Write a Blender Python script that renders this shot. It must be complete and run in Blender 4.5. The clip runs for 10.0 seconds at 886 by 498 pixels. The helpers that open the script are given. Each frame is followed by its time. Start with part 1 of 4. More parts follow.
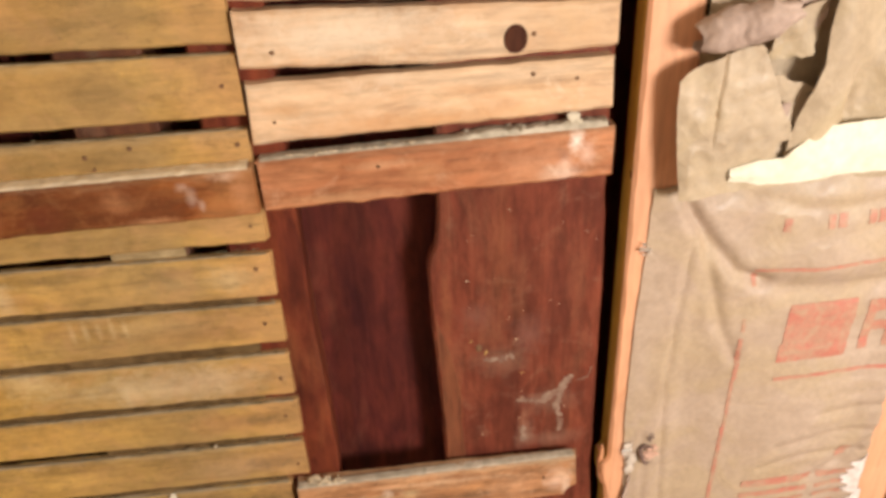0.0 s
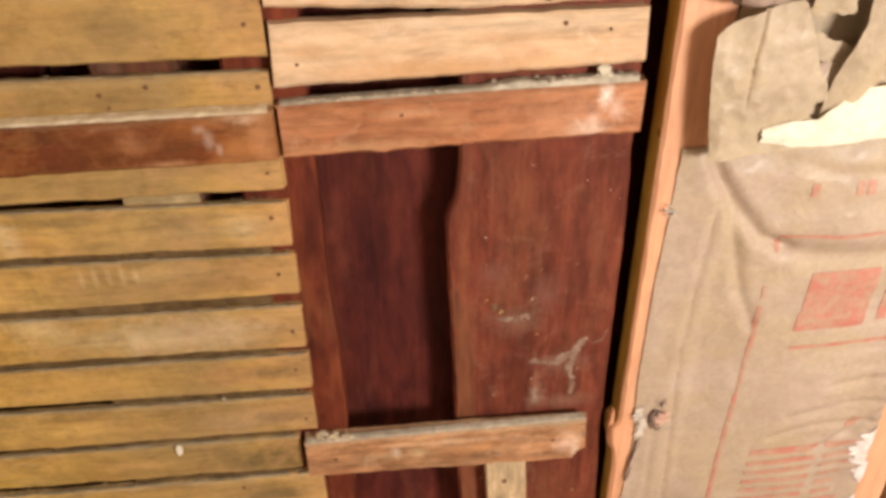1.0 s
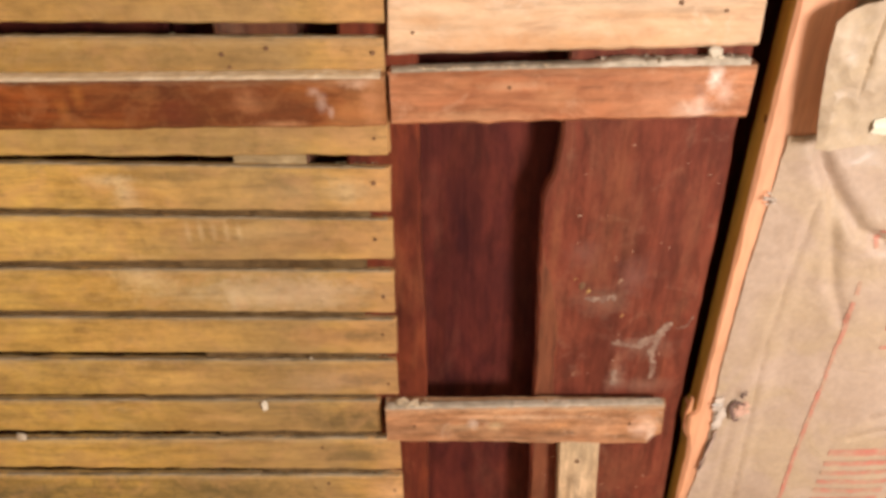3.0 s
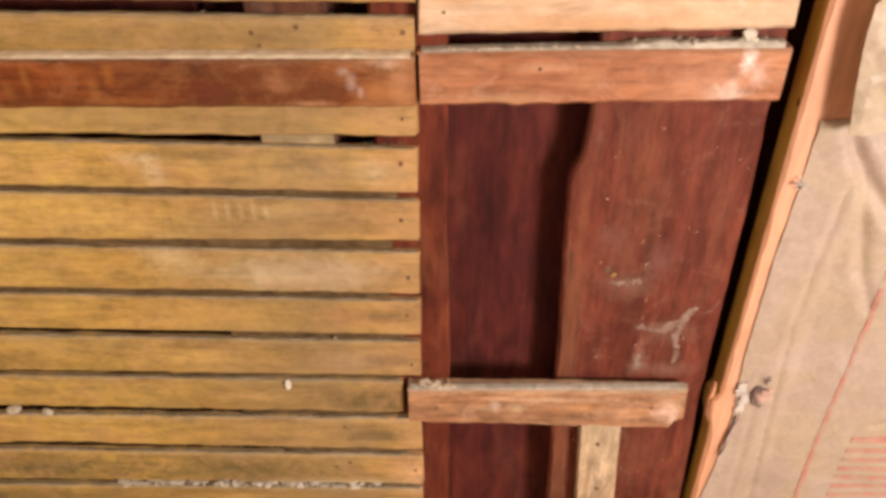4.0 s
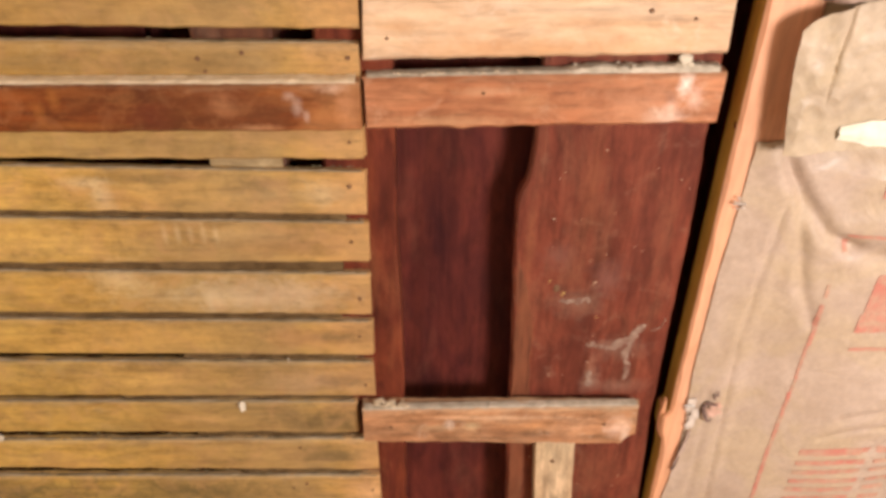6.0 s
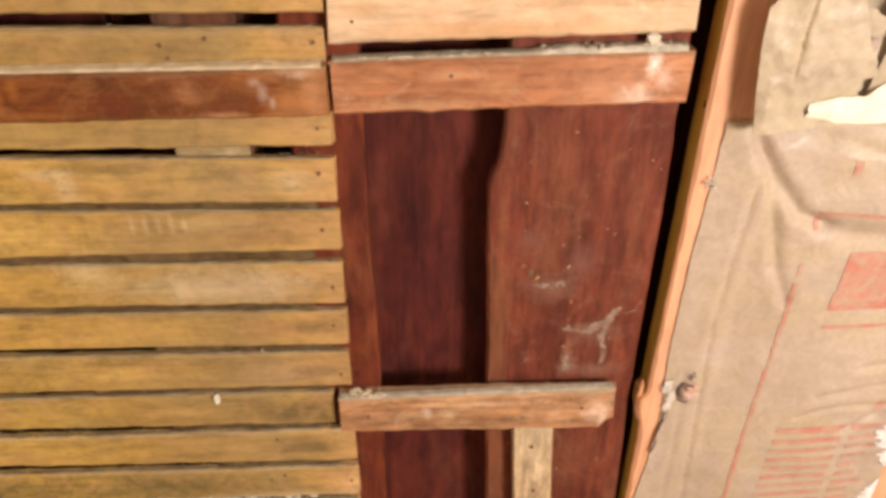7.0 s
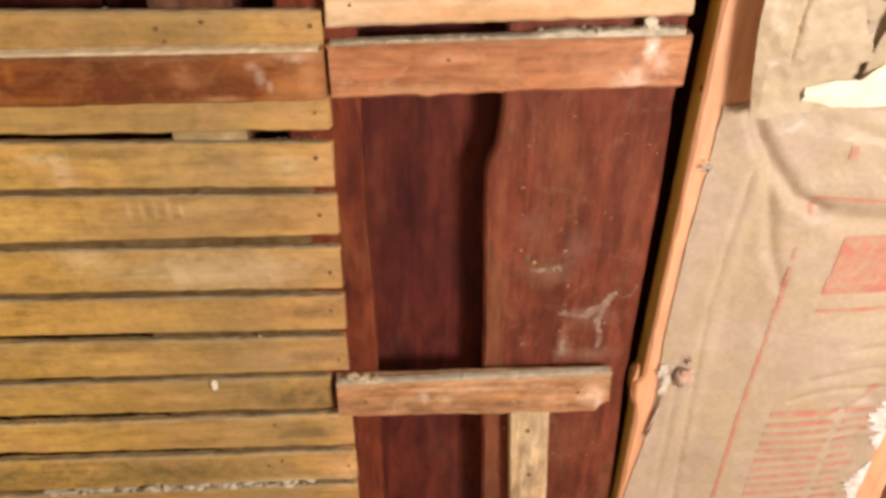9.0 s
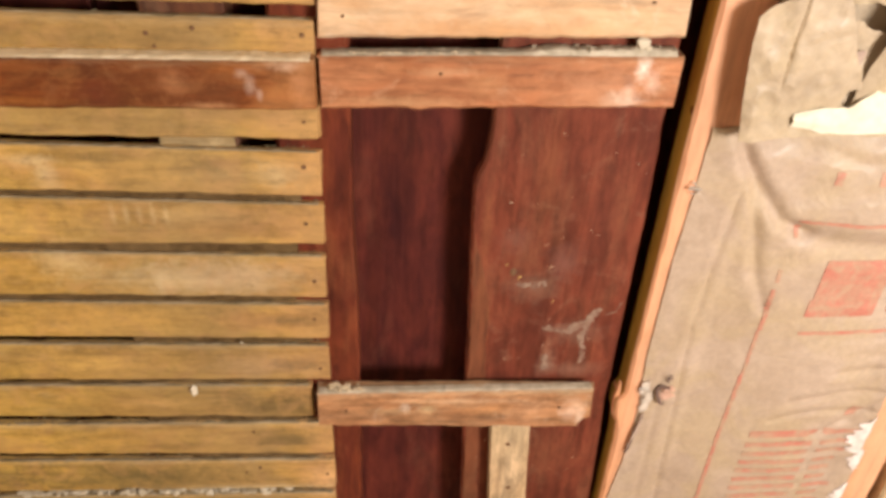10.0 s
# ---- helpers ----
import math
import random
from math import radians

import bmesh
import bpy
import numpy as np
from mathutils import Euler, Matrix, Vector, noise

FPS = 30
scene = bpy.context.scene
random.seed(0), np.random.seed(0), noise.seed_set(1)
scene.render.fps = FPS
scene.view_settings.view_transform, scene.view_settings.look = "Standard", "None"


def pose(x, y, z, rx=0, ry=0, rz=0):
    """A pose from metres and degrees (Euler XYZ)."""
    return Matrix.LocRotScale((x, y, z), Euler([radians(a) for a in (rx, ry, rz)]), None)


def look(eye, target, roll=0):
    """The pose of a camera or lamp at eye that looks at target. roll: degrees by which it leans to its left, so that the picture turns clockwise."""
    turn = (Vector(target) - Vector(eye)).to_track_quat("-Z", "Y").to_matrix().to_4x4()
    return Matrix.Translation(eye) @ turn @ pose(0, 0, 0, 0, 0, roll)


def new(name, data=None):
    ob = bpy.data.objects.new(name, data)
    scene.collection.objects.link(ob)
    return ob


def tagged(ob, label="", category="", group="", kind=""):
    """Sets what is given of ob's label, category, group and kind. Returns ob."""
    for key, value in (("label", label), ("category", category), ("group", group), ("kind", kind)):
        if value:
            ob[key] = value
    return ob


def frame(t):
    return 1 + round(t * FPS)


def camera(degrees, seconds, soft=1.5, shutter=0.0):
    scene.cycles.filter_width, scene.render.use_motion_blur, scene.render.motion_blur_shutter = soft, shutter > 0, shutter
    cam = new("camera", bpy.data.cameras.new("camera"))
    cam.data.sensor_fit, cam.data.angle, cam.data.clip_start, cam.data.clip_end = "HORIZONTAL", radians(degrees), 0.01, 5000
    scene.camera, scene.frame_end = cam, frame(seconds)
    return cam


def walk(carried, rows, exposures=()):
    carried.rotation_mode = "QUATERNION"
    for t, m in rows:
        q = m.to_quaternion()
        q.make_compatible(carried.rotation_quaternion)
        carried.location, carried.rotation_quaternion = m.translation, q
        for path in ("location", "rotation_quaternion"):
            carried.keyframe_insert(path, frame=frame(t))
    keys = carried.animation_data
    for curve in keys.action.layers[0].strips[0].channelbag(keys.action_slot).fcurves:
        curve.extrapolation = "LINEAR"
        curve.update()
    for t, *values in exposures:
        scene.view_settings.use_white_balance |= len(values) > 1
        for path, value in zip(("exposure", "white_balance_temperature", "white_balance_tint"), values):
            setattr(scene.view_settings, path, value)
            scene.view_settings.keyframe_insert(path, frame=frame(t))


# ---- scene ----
cam = camera(57.1, 10.0, soft=3.6)
PATH = [
    (0, (-0.029, -0.031, 1.407), (0.107, 1.667, 0.359), -2.8),
    (0.5, (-0.038, -0.024, 1.397), (0.109, 1.658, 0.324), -1.9),
    (1, (-0.047, -0.024, 1.391), (0.098, 1.634, 0.281), -0.8),
    (1.5, (-0.055, -0.035, 1.385), (0.065, 1.612, 0.257), -0.4),
    (2, (-0.065, -0.044, 1.386), (0.021, 1.614, 0.271), -0.1),
    (2.5, (-0.077, -0.044, 1.386), (-0.035, 1.611, 0.264), -0),
    (2.7, (-0.077, -0.0413, 1.3849), (-0.0483, 1.6139, 0.2624), 0.0733),
    (3.8, (-0.085, -0.0367, 1.3831), (-0.0967, 1.5991, 0.2316), 0.1267),
    (4, (-0.088, -0.038, 1.383), (-0.104, 1.591, 0.223), 0.2),
    (4.5, (-0.092, -0.047, 1.383), (-0.116, 1.591, 0.236), 0.7),
    (5, (-0.091, -0.051, 1.384), (-0.127, 1.597, 0.25), 0.8),
    (5.5, (-0.091, -0.049, 1.393), (-0.109, 1.614, 0.282), 1.2),
    (6, (-0.069, -0.042, 1.39), (-0.024, 1.61, 0.263), 0.9),
    (6.2, (-0.0621, -0.0429, 1.388), (-0.0049, 1.611, 0.264), 0.8),
    (7.3, (-0.0609, -0.0401, 1.382), (0.0329, 1.591, 0.229), 0.6),
    (7.5, (-0.063, -0.04, 1.381), (0.035, 1.587, 0.222), 0.7),
    (8, (-0.061, -0.039, 1.381), (0.046, 1.581, 0.213), 0.8),
    (8.5, (-0.06, -0.043, 1.379), (0.047, 1.573, 0.206), 0.7),
    (9, (-0.065, -0.044, 1.381), (0.04, 1.58, 0.219), 0.8),
    (9.5, (-0.069, -0.042, 1.385), (0.042, 1.583, 0.225), 1.4),
    (10, (-0.066, -0.037, 1.387), (0.077, 1.586, 0.228), 3.3),
]
TONE = [(0, -0.1, 6500, 10), (0.5, -0.11, 6500, 10), (1, -0.12, 6500, 10), (1.5, -0.07, 6500, 10), (2.7, -0.02, 6480, 13), (4, 0.0, 6420, 18), (5.5, 0.0, 6420, 18), (6.2, 0.0, 6450, 15), (7.5, 0.0, 6500, 10), (10, 0.01, 6500, 10)]
walk(cam, [(t, look(eye, target, roll)) for t, eye, target, roll in PATH], TONE)

# ---- world, lamps ----
world = bpy.data.worlds.new("room_air")
scene.world = world
world.use_nodes = True
world.node_tree.nodes["Background"].inputs["Color"].default_value = (1.0, 0.82, 0.6, 1)
world.node_tree.nodes["Background"].inputs["Strength"].default_value = 0.03

bulb_data = bpy.data.lights.new("work_lamp", "POINT")
bulb_data.energy, bulb_data.color, bulb_data.shadow_soft_size = 98.0, (1.0, 0.935, 0.885), 0.18
bulb = new("work_lamp", bulb_data)
bulb.location = (0.75, -0.65, 1.40)
tagged(bulb, "bare warm work lamp hanging behind the viewer", "lamp")
scene.view_settings.exposure = 0.0


# ---- materials ----
def node_mat(name, rough=0.6, spec=0.35):
    m = bpy.data.materials.new(name)
    m.use_nodes = True
    nt = m.node_tree
    b = nt.nodes["Principled BSDF"]
    b.inputs["Roughness"].default_value = rough
    b.inputs["Specular IOR Level"].default_value = spec
    return m, nt, b


def add(nt, kind, **values):
    n = nt.nodes.new(kind)
    for key, value in values.items():
        n.inputs[key.replace("_", " ")].default_value = value
    return n


def ramp(nt, source, stops):
    n = nt.nodes.new("ShaderNodeValToRGB")
    while len(n.color_ramp.elements) < len(stops):
        n.color_ramp.elements.new(0.5)
    for e, (p, c) in zip(n.color_ramp.elements, stops):
        e.position, e.color = p, (*c, 1) if len(c) == 3 else c
    nt.links.new(source, n.inputs["Fac"])
    return n.outputs["Color"]


def mix(nt, fac, a, b, mode="MIX"):
    n = nt.nodes.new("ShaderNodeMix")
    n.data_type, n.blend_type = "RGBA", mode
    for socket, value in ((n.inputs["Factor"], fac), (n.inputs["A"], a), (n.inputs["B"], b)):
        if isinstance(value, (int, float)):
            socket.default_value = value
        elif isinstance(value, tuple):
            socket.default_value = (*value, 1)
        else:
            nt.links.new(value, socket)
    return n.outputs["Result"]


def grey(v):
    return (v, v, v)


def coords(nt, stretch, vary=True):
    """Object coordinates, shifted for each object, scaled along the three axes."""
    tc = nt.nodes.new("ShaderNodeTexCoord")
    out = tc.outputs["Object"]
    if vary:
        info = nt.nodes.new("ShaderNodeObjectInfo")
        shift = nt.nodes.new("ShaderNodeVectorMath")
        shift.operation = "MULTIPLY_ADD"
        nt.links.new(info.outputs["Random"], shift.inputs[0])
        shift.inputs[1].default_value = (7.3, 11.9, 5.1)
        nt.links.new(out, shift.inputs[2])
        out = shift.outputs[0]
    sc = nt.nodes.new("ShaderNodeVectorMath")
    sc.operation = "MULTIPLY"
    nt.links.new(out, sc.inputs[0])
    sc.inputs[1].default_value = stretch
    return sc.outputs[0], out


def noise_tex(nt, vector, scale, detail=5.0, rough=0.55, distort=0.0):
    n = add(nt, "ShaderNodeTexNoise", Scale=scale, Detail=detail, Roughness=rough, Distortion=distort)
    nt.links.new(vector, n.inputs["Vector"])
    return n.outputs["Fac"]


def wood(name, light, mid, dark, along="x", grain=1.0, dirt=(0.3, 0.25, 0.18), dirty=0.5, rough=0.6, vary=0.3, spec=0.3, pale=None, pale_amount=0.0, ends=None, stains=(), mottle=0.7, streak=0.6, blotch=0.0, blotch_col=(0.2, 0.13, 0.05), hue=None, hue_amount=0.5, weather=0.0):
    """Sawn timber: long grain, blotches, dirt and a tint of its own for each piece."""
    m, nt, b = node_mat(name, rough, spec)
    stretch = (3.0, 60.0, 60.0) if along == "x" else (60.0, 60.0, 3.0)
    g, plain = coords(nt, stretch)
    fine = noise_tex(nt, g, 4.0 * grain, 7, 0.65, 0.4)
    broad_v, _ = coords(nt, (4.0, 14.0, 14.0) if along == "x" else (14.0, 14.0, 4.0))
    broad = noise_tex(nt, broad_v, 2.2, 4, 0.6, 0.8)
    bands = noise_tex(nt, g, 0.9 * grain, 3, 0.5, 1.2)
    col = ramp(nt, broad, [(0.3, dark), (0.5, mid), (0.72, light)])
    shade = ramp(nt, fine, [(0.3, grey(0.62)), (0.5, grey(0.95)), (0.75, grey(1.12))])
    col = mix(nt, 0.75, col, shade, "MULTIPLY")
    ringed = ramp(nt, bands, [(0.38, grey(0.72)), (0.5, grey(1.0)), (0.64, grey(1.06))])
    col = mix(nt, streak, col, ringed, "MULTIPLY")
    if blotch:
        bv, _ = coords(nt, (9.0, 20.0, 20.0) if along == "x" else (20.0, 20.0, 9.0))
        big = noise_tex(nt, bv, 1.7, 6, 0.62, 0.9)
        big_mask = ramp(nt, big, [(0.46, grey(0.0)), (0.66, grey(blotch))])
        col = mix(nt, big_mask, col, blotch_col)
    if hue:
        # long warmer stretches, more on some pieces than on others
        hv, _ = coords(nt, (5.0, 24.0, 24.0) if along == "x" else (24.0, 24.0, 5.0))
        warm = noise_tex(nt, hv, 1.3, 5, 0.6, 1.4)
        col = mix(nt, ramp(nt, warm, [(0.42, grey(0.0)), (0.60, grey(hue_amount))]), col, hue)
        lines_v, _ = coords(nt, (6.0, 150.0, 150.0) if along == "x" else (150.0, 150.0, 6.0))
        lines = noise_tex(nt, lines_v, 2.2, 4, 0.6, 0.6)
        col = mix(nt, ramp(nt, lines, [(0.54, grey(0.0)), (0.70, grey(hue_amount * 0.8))]), col, tuple(0.55 * v for v in hue))
    flow, _ = coords(nt, (0.3, 1.0, 1.0) if along == "x" else (1.0, 1.0, 0.3))
    spots = noise_tex(nt, flow, 26.0, 6, 0.7, 0.3)
    spot_mask = ramp(nt, spots, [(0.52, grey(0.0)), (0.68, grey(dirty))])
    col = mix(nt, spot_mask, col, dirt)
    mott = noise_tex(nt, flow, 75.0, 6, 0.72, 0.5)
    mottled = ramp(nt, mott, [(0.34, grey(1 - 0.42 * mottle)), (0.5, grey(1.0)), (0.68, grey(1 + 0.22 * mottle))])
    col = mix(nt, 1.0, col, mottled, "MULTIPLY")
    specks = noise_tex(nt, flow, 190.0, 3, 0.6)
    speck_mask = ramp(nt, specks, [(0.66, grey(0.0)), (0.74, grey(0.55 * dirty))])
    col = mix(nt, speck_mask, col, tuple(0.35 * v for v in dirt))
    if pale:
        worn = noise_tex(nt, plain, 34.0, 7, 0.75, 0.6)
        worn_mask = ramp(nt, worn, [(0.56, grey(0.0)), (0.72, grey(pale_amount))])
        col = mix(nt, worn_mask, col, pale)
    if ends:
        # cleaner wood over the stud, grime next to it
        tc = nt.nodes.new("ShaderNodeTexCoord")
        sep = nt.nodes.new("ShaderNodeSeparateXYZ")
        nt.links.new(tc.outputs["Object"], sep.inputs[0])
        wob = nt.nodes.new("ShaderNodeMath")
        wob.operation = "MULTIPLY_ADD"
        nt.links.new(broad, wob.inputs[0])
        wob.inputs[1].default_value = 0.12
        nt.links.new(sep.outputs["X"], wob.inputs[2])
        rng_n = nt.nodes.new("ShaderNodeMapRange")
        nt.links.new(wob.outputs[0], rng_n.inputs["Value"])
        rng_n.inputs["From Min"].default_value, rng_n.inputs["From Max"].default_value = -0.30, -0.05
        grime = ramp(nt, rng_n.outputs[0], [(0.0, grey(0.0)), (0.35, grey(0.45)), (0.72, grey(0.75)), (0.87, grey(0.15))])
        col = mix(nt, grime, col, ends[0])
        clean = ramp(nt, rng_n.outputs[0], [(0.80, grey(0.0)), (0.93, grey(0.55))])
        col = mix(nt, clean, col, ends[1])
    if stains:
        where = nt.nodes.new("ShaderNodeTexCoord").outputs["Object"]
        rough_edge = noise_tex(nt, plain, 110.0, 5, 0.7, 0.6)
        for sx, sz, rx, rz, tone, amount in stains:
            near = nt.nodes.new("ShaderNodeVectorMath")
            near.operation = "MULTIPLY_ADD"
            nt.links.new(where, near.inputs[0])
            near.inputs[1].default_value, near.inputs[2].default_value = (1 / rx, 0, 1 / rz), (-sx / rx, 0, -sz / rz)
            far = nt.nodes.new("ShaderNodeVectorMath")
            far.operation = "LENGTH"
            nt.links.new(near.outputs[0], far.inputs[0])
            edge = nt.nodes.new("ShaderNodeMath")
            edge.operation = "MULTIPLY_ADD"
            nt.links.new(rough_edge, edge.inputs[0])
            edge.inputs[1].default_value = 1.6
            nt.links.new(far.outputs["Value"], edge.inputs[2])
            fade = nt.nodes.new("ShaderNodeMapRange")
            nt.links.new(edge.outputs[0], fade.inputs["Value"])
            fade.inputs["From Min"].default_value, fade.inputs["From Max"].default_value = 0.7, 1.75
            fade.inputs["To Min"].default_value, fade.inputs["To Max"].default_value = amount, 0.0
            col = mix(nt, fade.outputs[0], col, tone)
    if weather:
        # broken grey streaks, dark flecks, and dust that clings along the upper arris
        wv, _ = coords(nt, (9.0, 46.0, 46.0) if along == "x" else (46.0, 46.0, 9.0))
        drawn = noise_tex(nt, wv, 3.2, 8, 0.76, 0.8)
        col = mix(nt, weather, col, ramp(nt, drawn, [(0.34, grey(0.62)), (0.47, grey(0.95)), (0.56, grey(1.04)), (0.7, grey(1.22))]), "MULTIPLY")
        fv, _ = coords(nt, (60.0, 240.0, 240.0) if along == "x" else (240.0, 240.0, 60.0))
        fleck = noise_tex(nt, fv, 1.6, 5, 0.7, 0.4)
        where_fleck = noise_tex(nt, flow, 13.0, 3, 0.6, 0.5)
        fleck_mask = mix(nt, 1.0, ramp(nt, fleck, [(0.56, grey(0.0)), (0.66, grey(weather))]), ramp(nt, where_fleck, [(0.42, grey(0.0)), (0.58, grey(1.0))]), "MULTIPLY")
        col = mix(nt, fleck_mask, col, tuple(0.45 * v for v in dirt))
        col = mix(nt, 0.5 * weather, col, shade, "MULTIPLY")
        col = mix(nt, 0.7 * weather, col, mottled, "MULTIPLY")
        cloud = noise_tex(nt, flow, 42.0, 7, 0.72, 0.9)
        col = mix(nt, ramp(nt, cloud, [(0.52, grey(0.0)), (0.68, grey(0.5 * weather))]), col, tuple(min(0.9, 1.35 * v) for v in dirt))
        patch = noise_tex(nt, plain, 52.0, 6, 0.68, 0.7)
        col = mix(nt, weather, col, ramp(nt, patch, [(0.36, grey(0.74)), (0.48, grey(0.99)), (0.64, grey(1.17))]), "MULTIPLY")
        if ends:
            blush = noise_tex(nt, plain, 30.0, 5, 0.66, 1.0)
            col = mix(nt, ramp(nt, blush, [(0.5, grey(0.0)), (0.64, grey(0.55 * weather))]), col, ends[1])
        gen = nt.nodes.new("ShaderNodeSeparateXYZ")
        nt.links.new(nt.nodes.new("ShaderNodeTexCoord").outputs["Generated"], gen.inputs[0])
        rim = nt.nodes.new("ShaderNodeMath")
        rim.operation = "MULTIPLY_ADD"
        nt.links.new(drawn, rim.inputs[0])
        rim.inputs[1].default_value = 0.55
        nt.links.new(gen.outputs["Z"], rim.inputs[2])
        dusty = nt.nodes.new("ShaderNodeMapRange")
        nt.links.new(rim.outputs[0], dusty.inputs["Value"])
        dusty.inputs["From Min"].default_value, dusty.inputs["From Max"].default_value = 1.1, 1.32
        dusty.inputs["To Min"].default_value, dusty.inputs["To Max"].default_value = 0.0, 0.75 * weather
        col = mix(nt, dusty.outputs[0], col, (0.52, 0.41, 0.25))
    info = nt.nodes.new("ShaderNodeObjectInfo")
    own = ramp(nt, info.outputs["Random"], [(0.0, grey(1 - vary)), (1.0, grey(1 + vary * 0.35))])
    col = mix(nt, 1.0, col, own, "MULTIPLY")
    nt.links.new(col, b.inputs["Base Color"])
    bump = add(nt, "ShaderNodeBump", Strength=0.35, Distance=0.0012)
    nt.links.new(fine, bump.inputs["Height"])
    bump2 = add(nt, "ShaderNodeBump", Strength=0.25, Distance=0.002)
    nt.links.new(spots, bump2.inputs["Height"])
    nt.links.new(bump.outputs[0], bump2.inputs["Normal"])
    nt.links.new(bump2.outputs[0], b.inputs["Normal"])
    return m


def surface(name, a, c, scale=20.0, rough=0.8, spec=0.25, bump=0.3, dist=0.001, fine=140.0, crease=0.0, tint=None):
    """A plain material with two scales of variation."""
    m, nt, b = node_mat(name, rough, spec)
    _, p = coords(nt, (1, 1, 1))
    n1 = noise_tex(nt, p, scale, 6, 0.65, 0.4)
    n2 = noise_tex(nt, p, fine, 4, 0.6)
    col = ramp(nt, n1, [(0.32, a), (0.68, c)])
    shade = ramp(nt, n2, [(0.3, grey(0.78)), (0.7, grey(1.08))])
    if tint:
        # old water marks and yellowed patches
        n3 = noise_tex(nt, p, 11.0, 5, 0.6, 1.2)
        col = mix(nt, ramp(nt, n3, [(0.46, grey(0.0)), (0.62, grey(0.55))]), col, tint)
    nt.links.new(mix(nt, 0.5 if crease else 0.8, col, shade, "MULTIPLY"), b.inputs["Base Color"])
    bp = add(nt, "ShaderNodeBump", Strength=bump, Distance=dist)
    nt.links.new(n2, bp.inputs["Height"])
    last = bp.outputs[0]
    if crease:
        # soft crumples, and gloss that comes and goes
        n4 = noise_tex(nt, p, 32.0, 3, 0.5, 1.6)
        bp2 = add(nt, "ShaderNodeBump", Strength=crease, Distance=0.006)
        nt.links.new(n4, bp2.inputs["Height"])
        nt.links.new(last, bp2.inputs["Normal"])
        last = bp2.outputs[0]
        nt.links.new(ramp(nt, n4, [(0.35, grey(rough + 0.15)), (0.65, grey(rough - 0.12))]), b.inputs["Roughness"])
    nt.links.new(last, b.inputs["Normal"])
    return m


def printed(name, ink, paper, worn=0.5):
    """Faded ink on kraft paper, broken up by wear."""
    m, nt, b = node_mat(name, 0.55, 0.3)
    _, p = coords(nt, (1, 1, 1), False)
    n1 = noise_tex(nt, p, 70.0, 6, 0.7, 0.5)
    n2 = noise_tex(nt, p, 300.0, 3, 0.6)
    mask = ramp(nt, n1, [(0.35 + 0.08 * worn, grey(0.5 - 0.5 * worn)), (0.53 + 0.14 * worn, grey(1.05 - 0.35 * worn))])
    col = mix(nt, mask, paper, ink)
    shade = ramp(nt, n2, [(0.3, grey(0.85)), (0.7, grey(1.05))])
    nt.links.new(mix(nt, 0.8, col, shade, "MULTIPLY"), b.inputs["Base Color"])
    return m


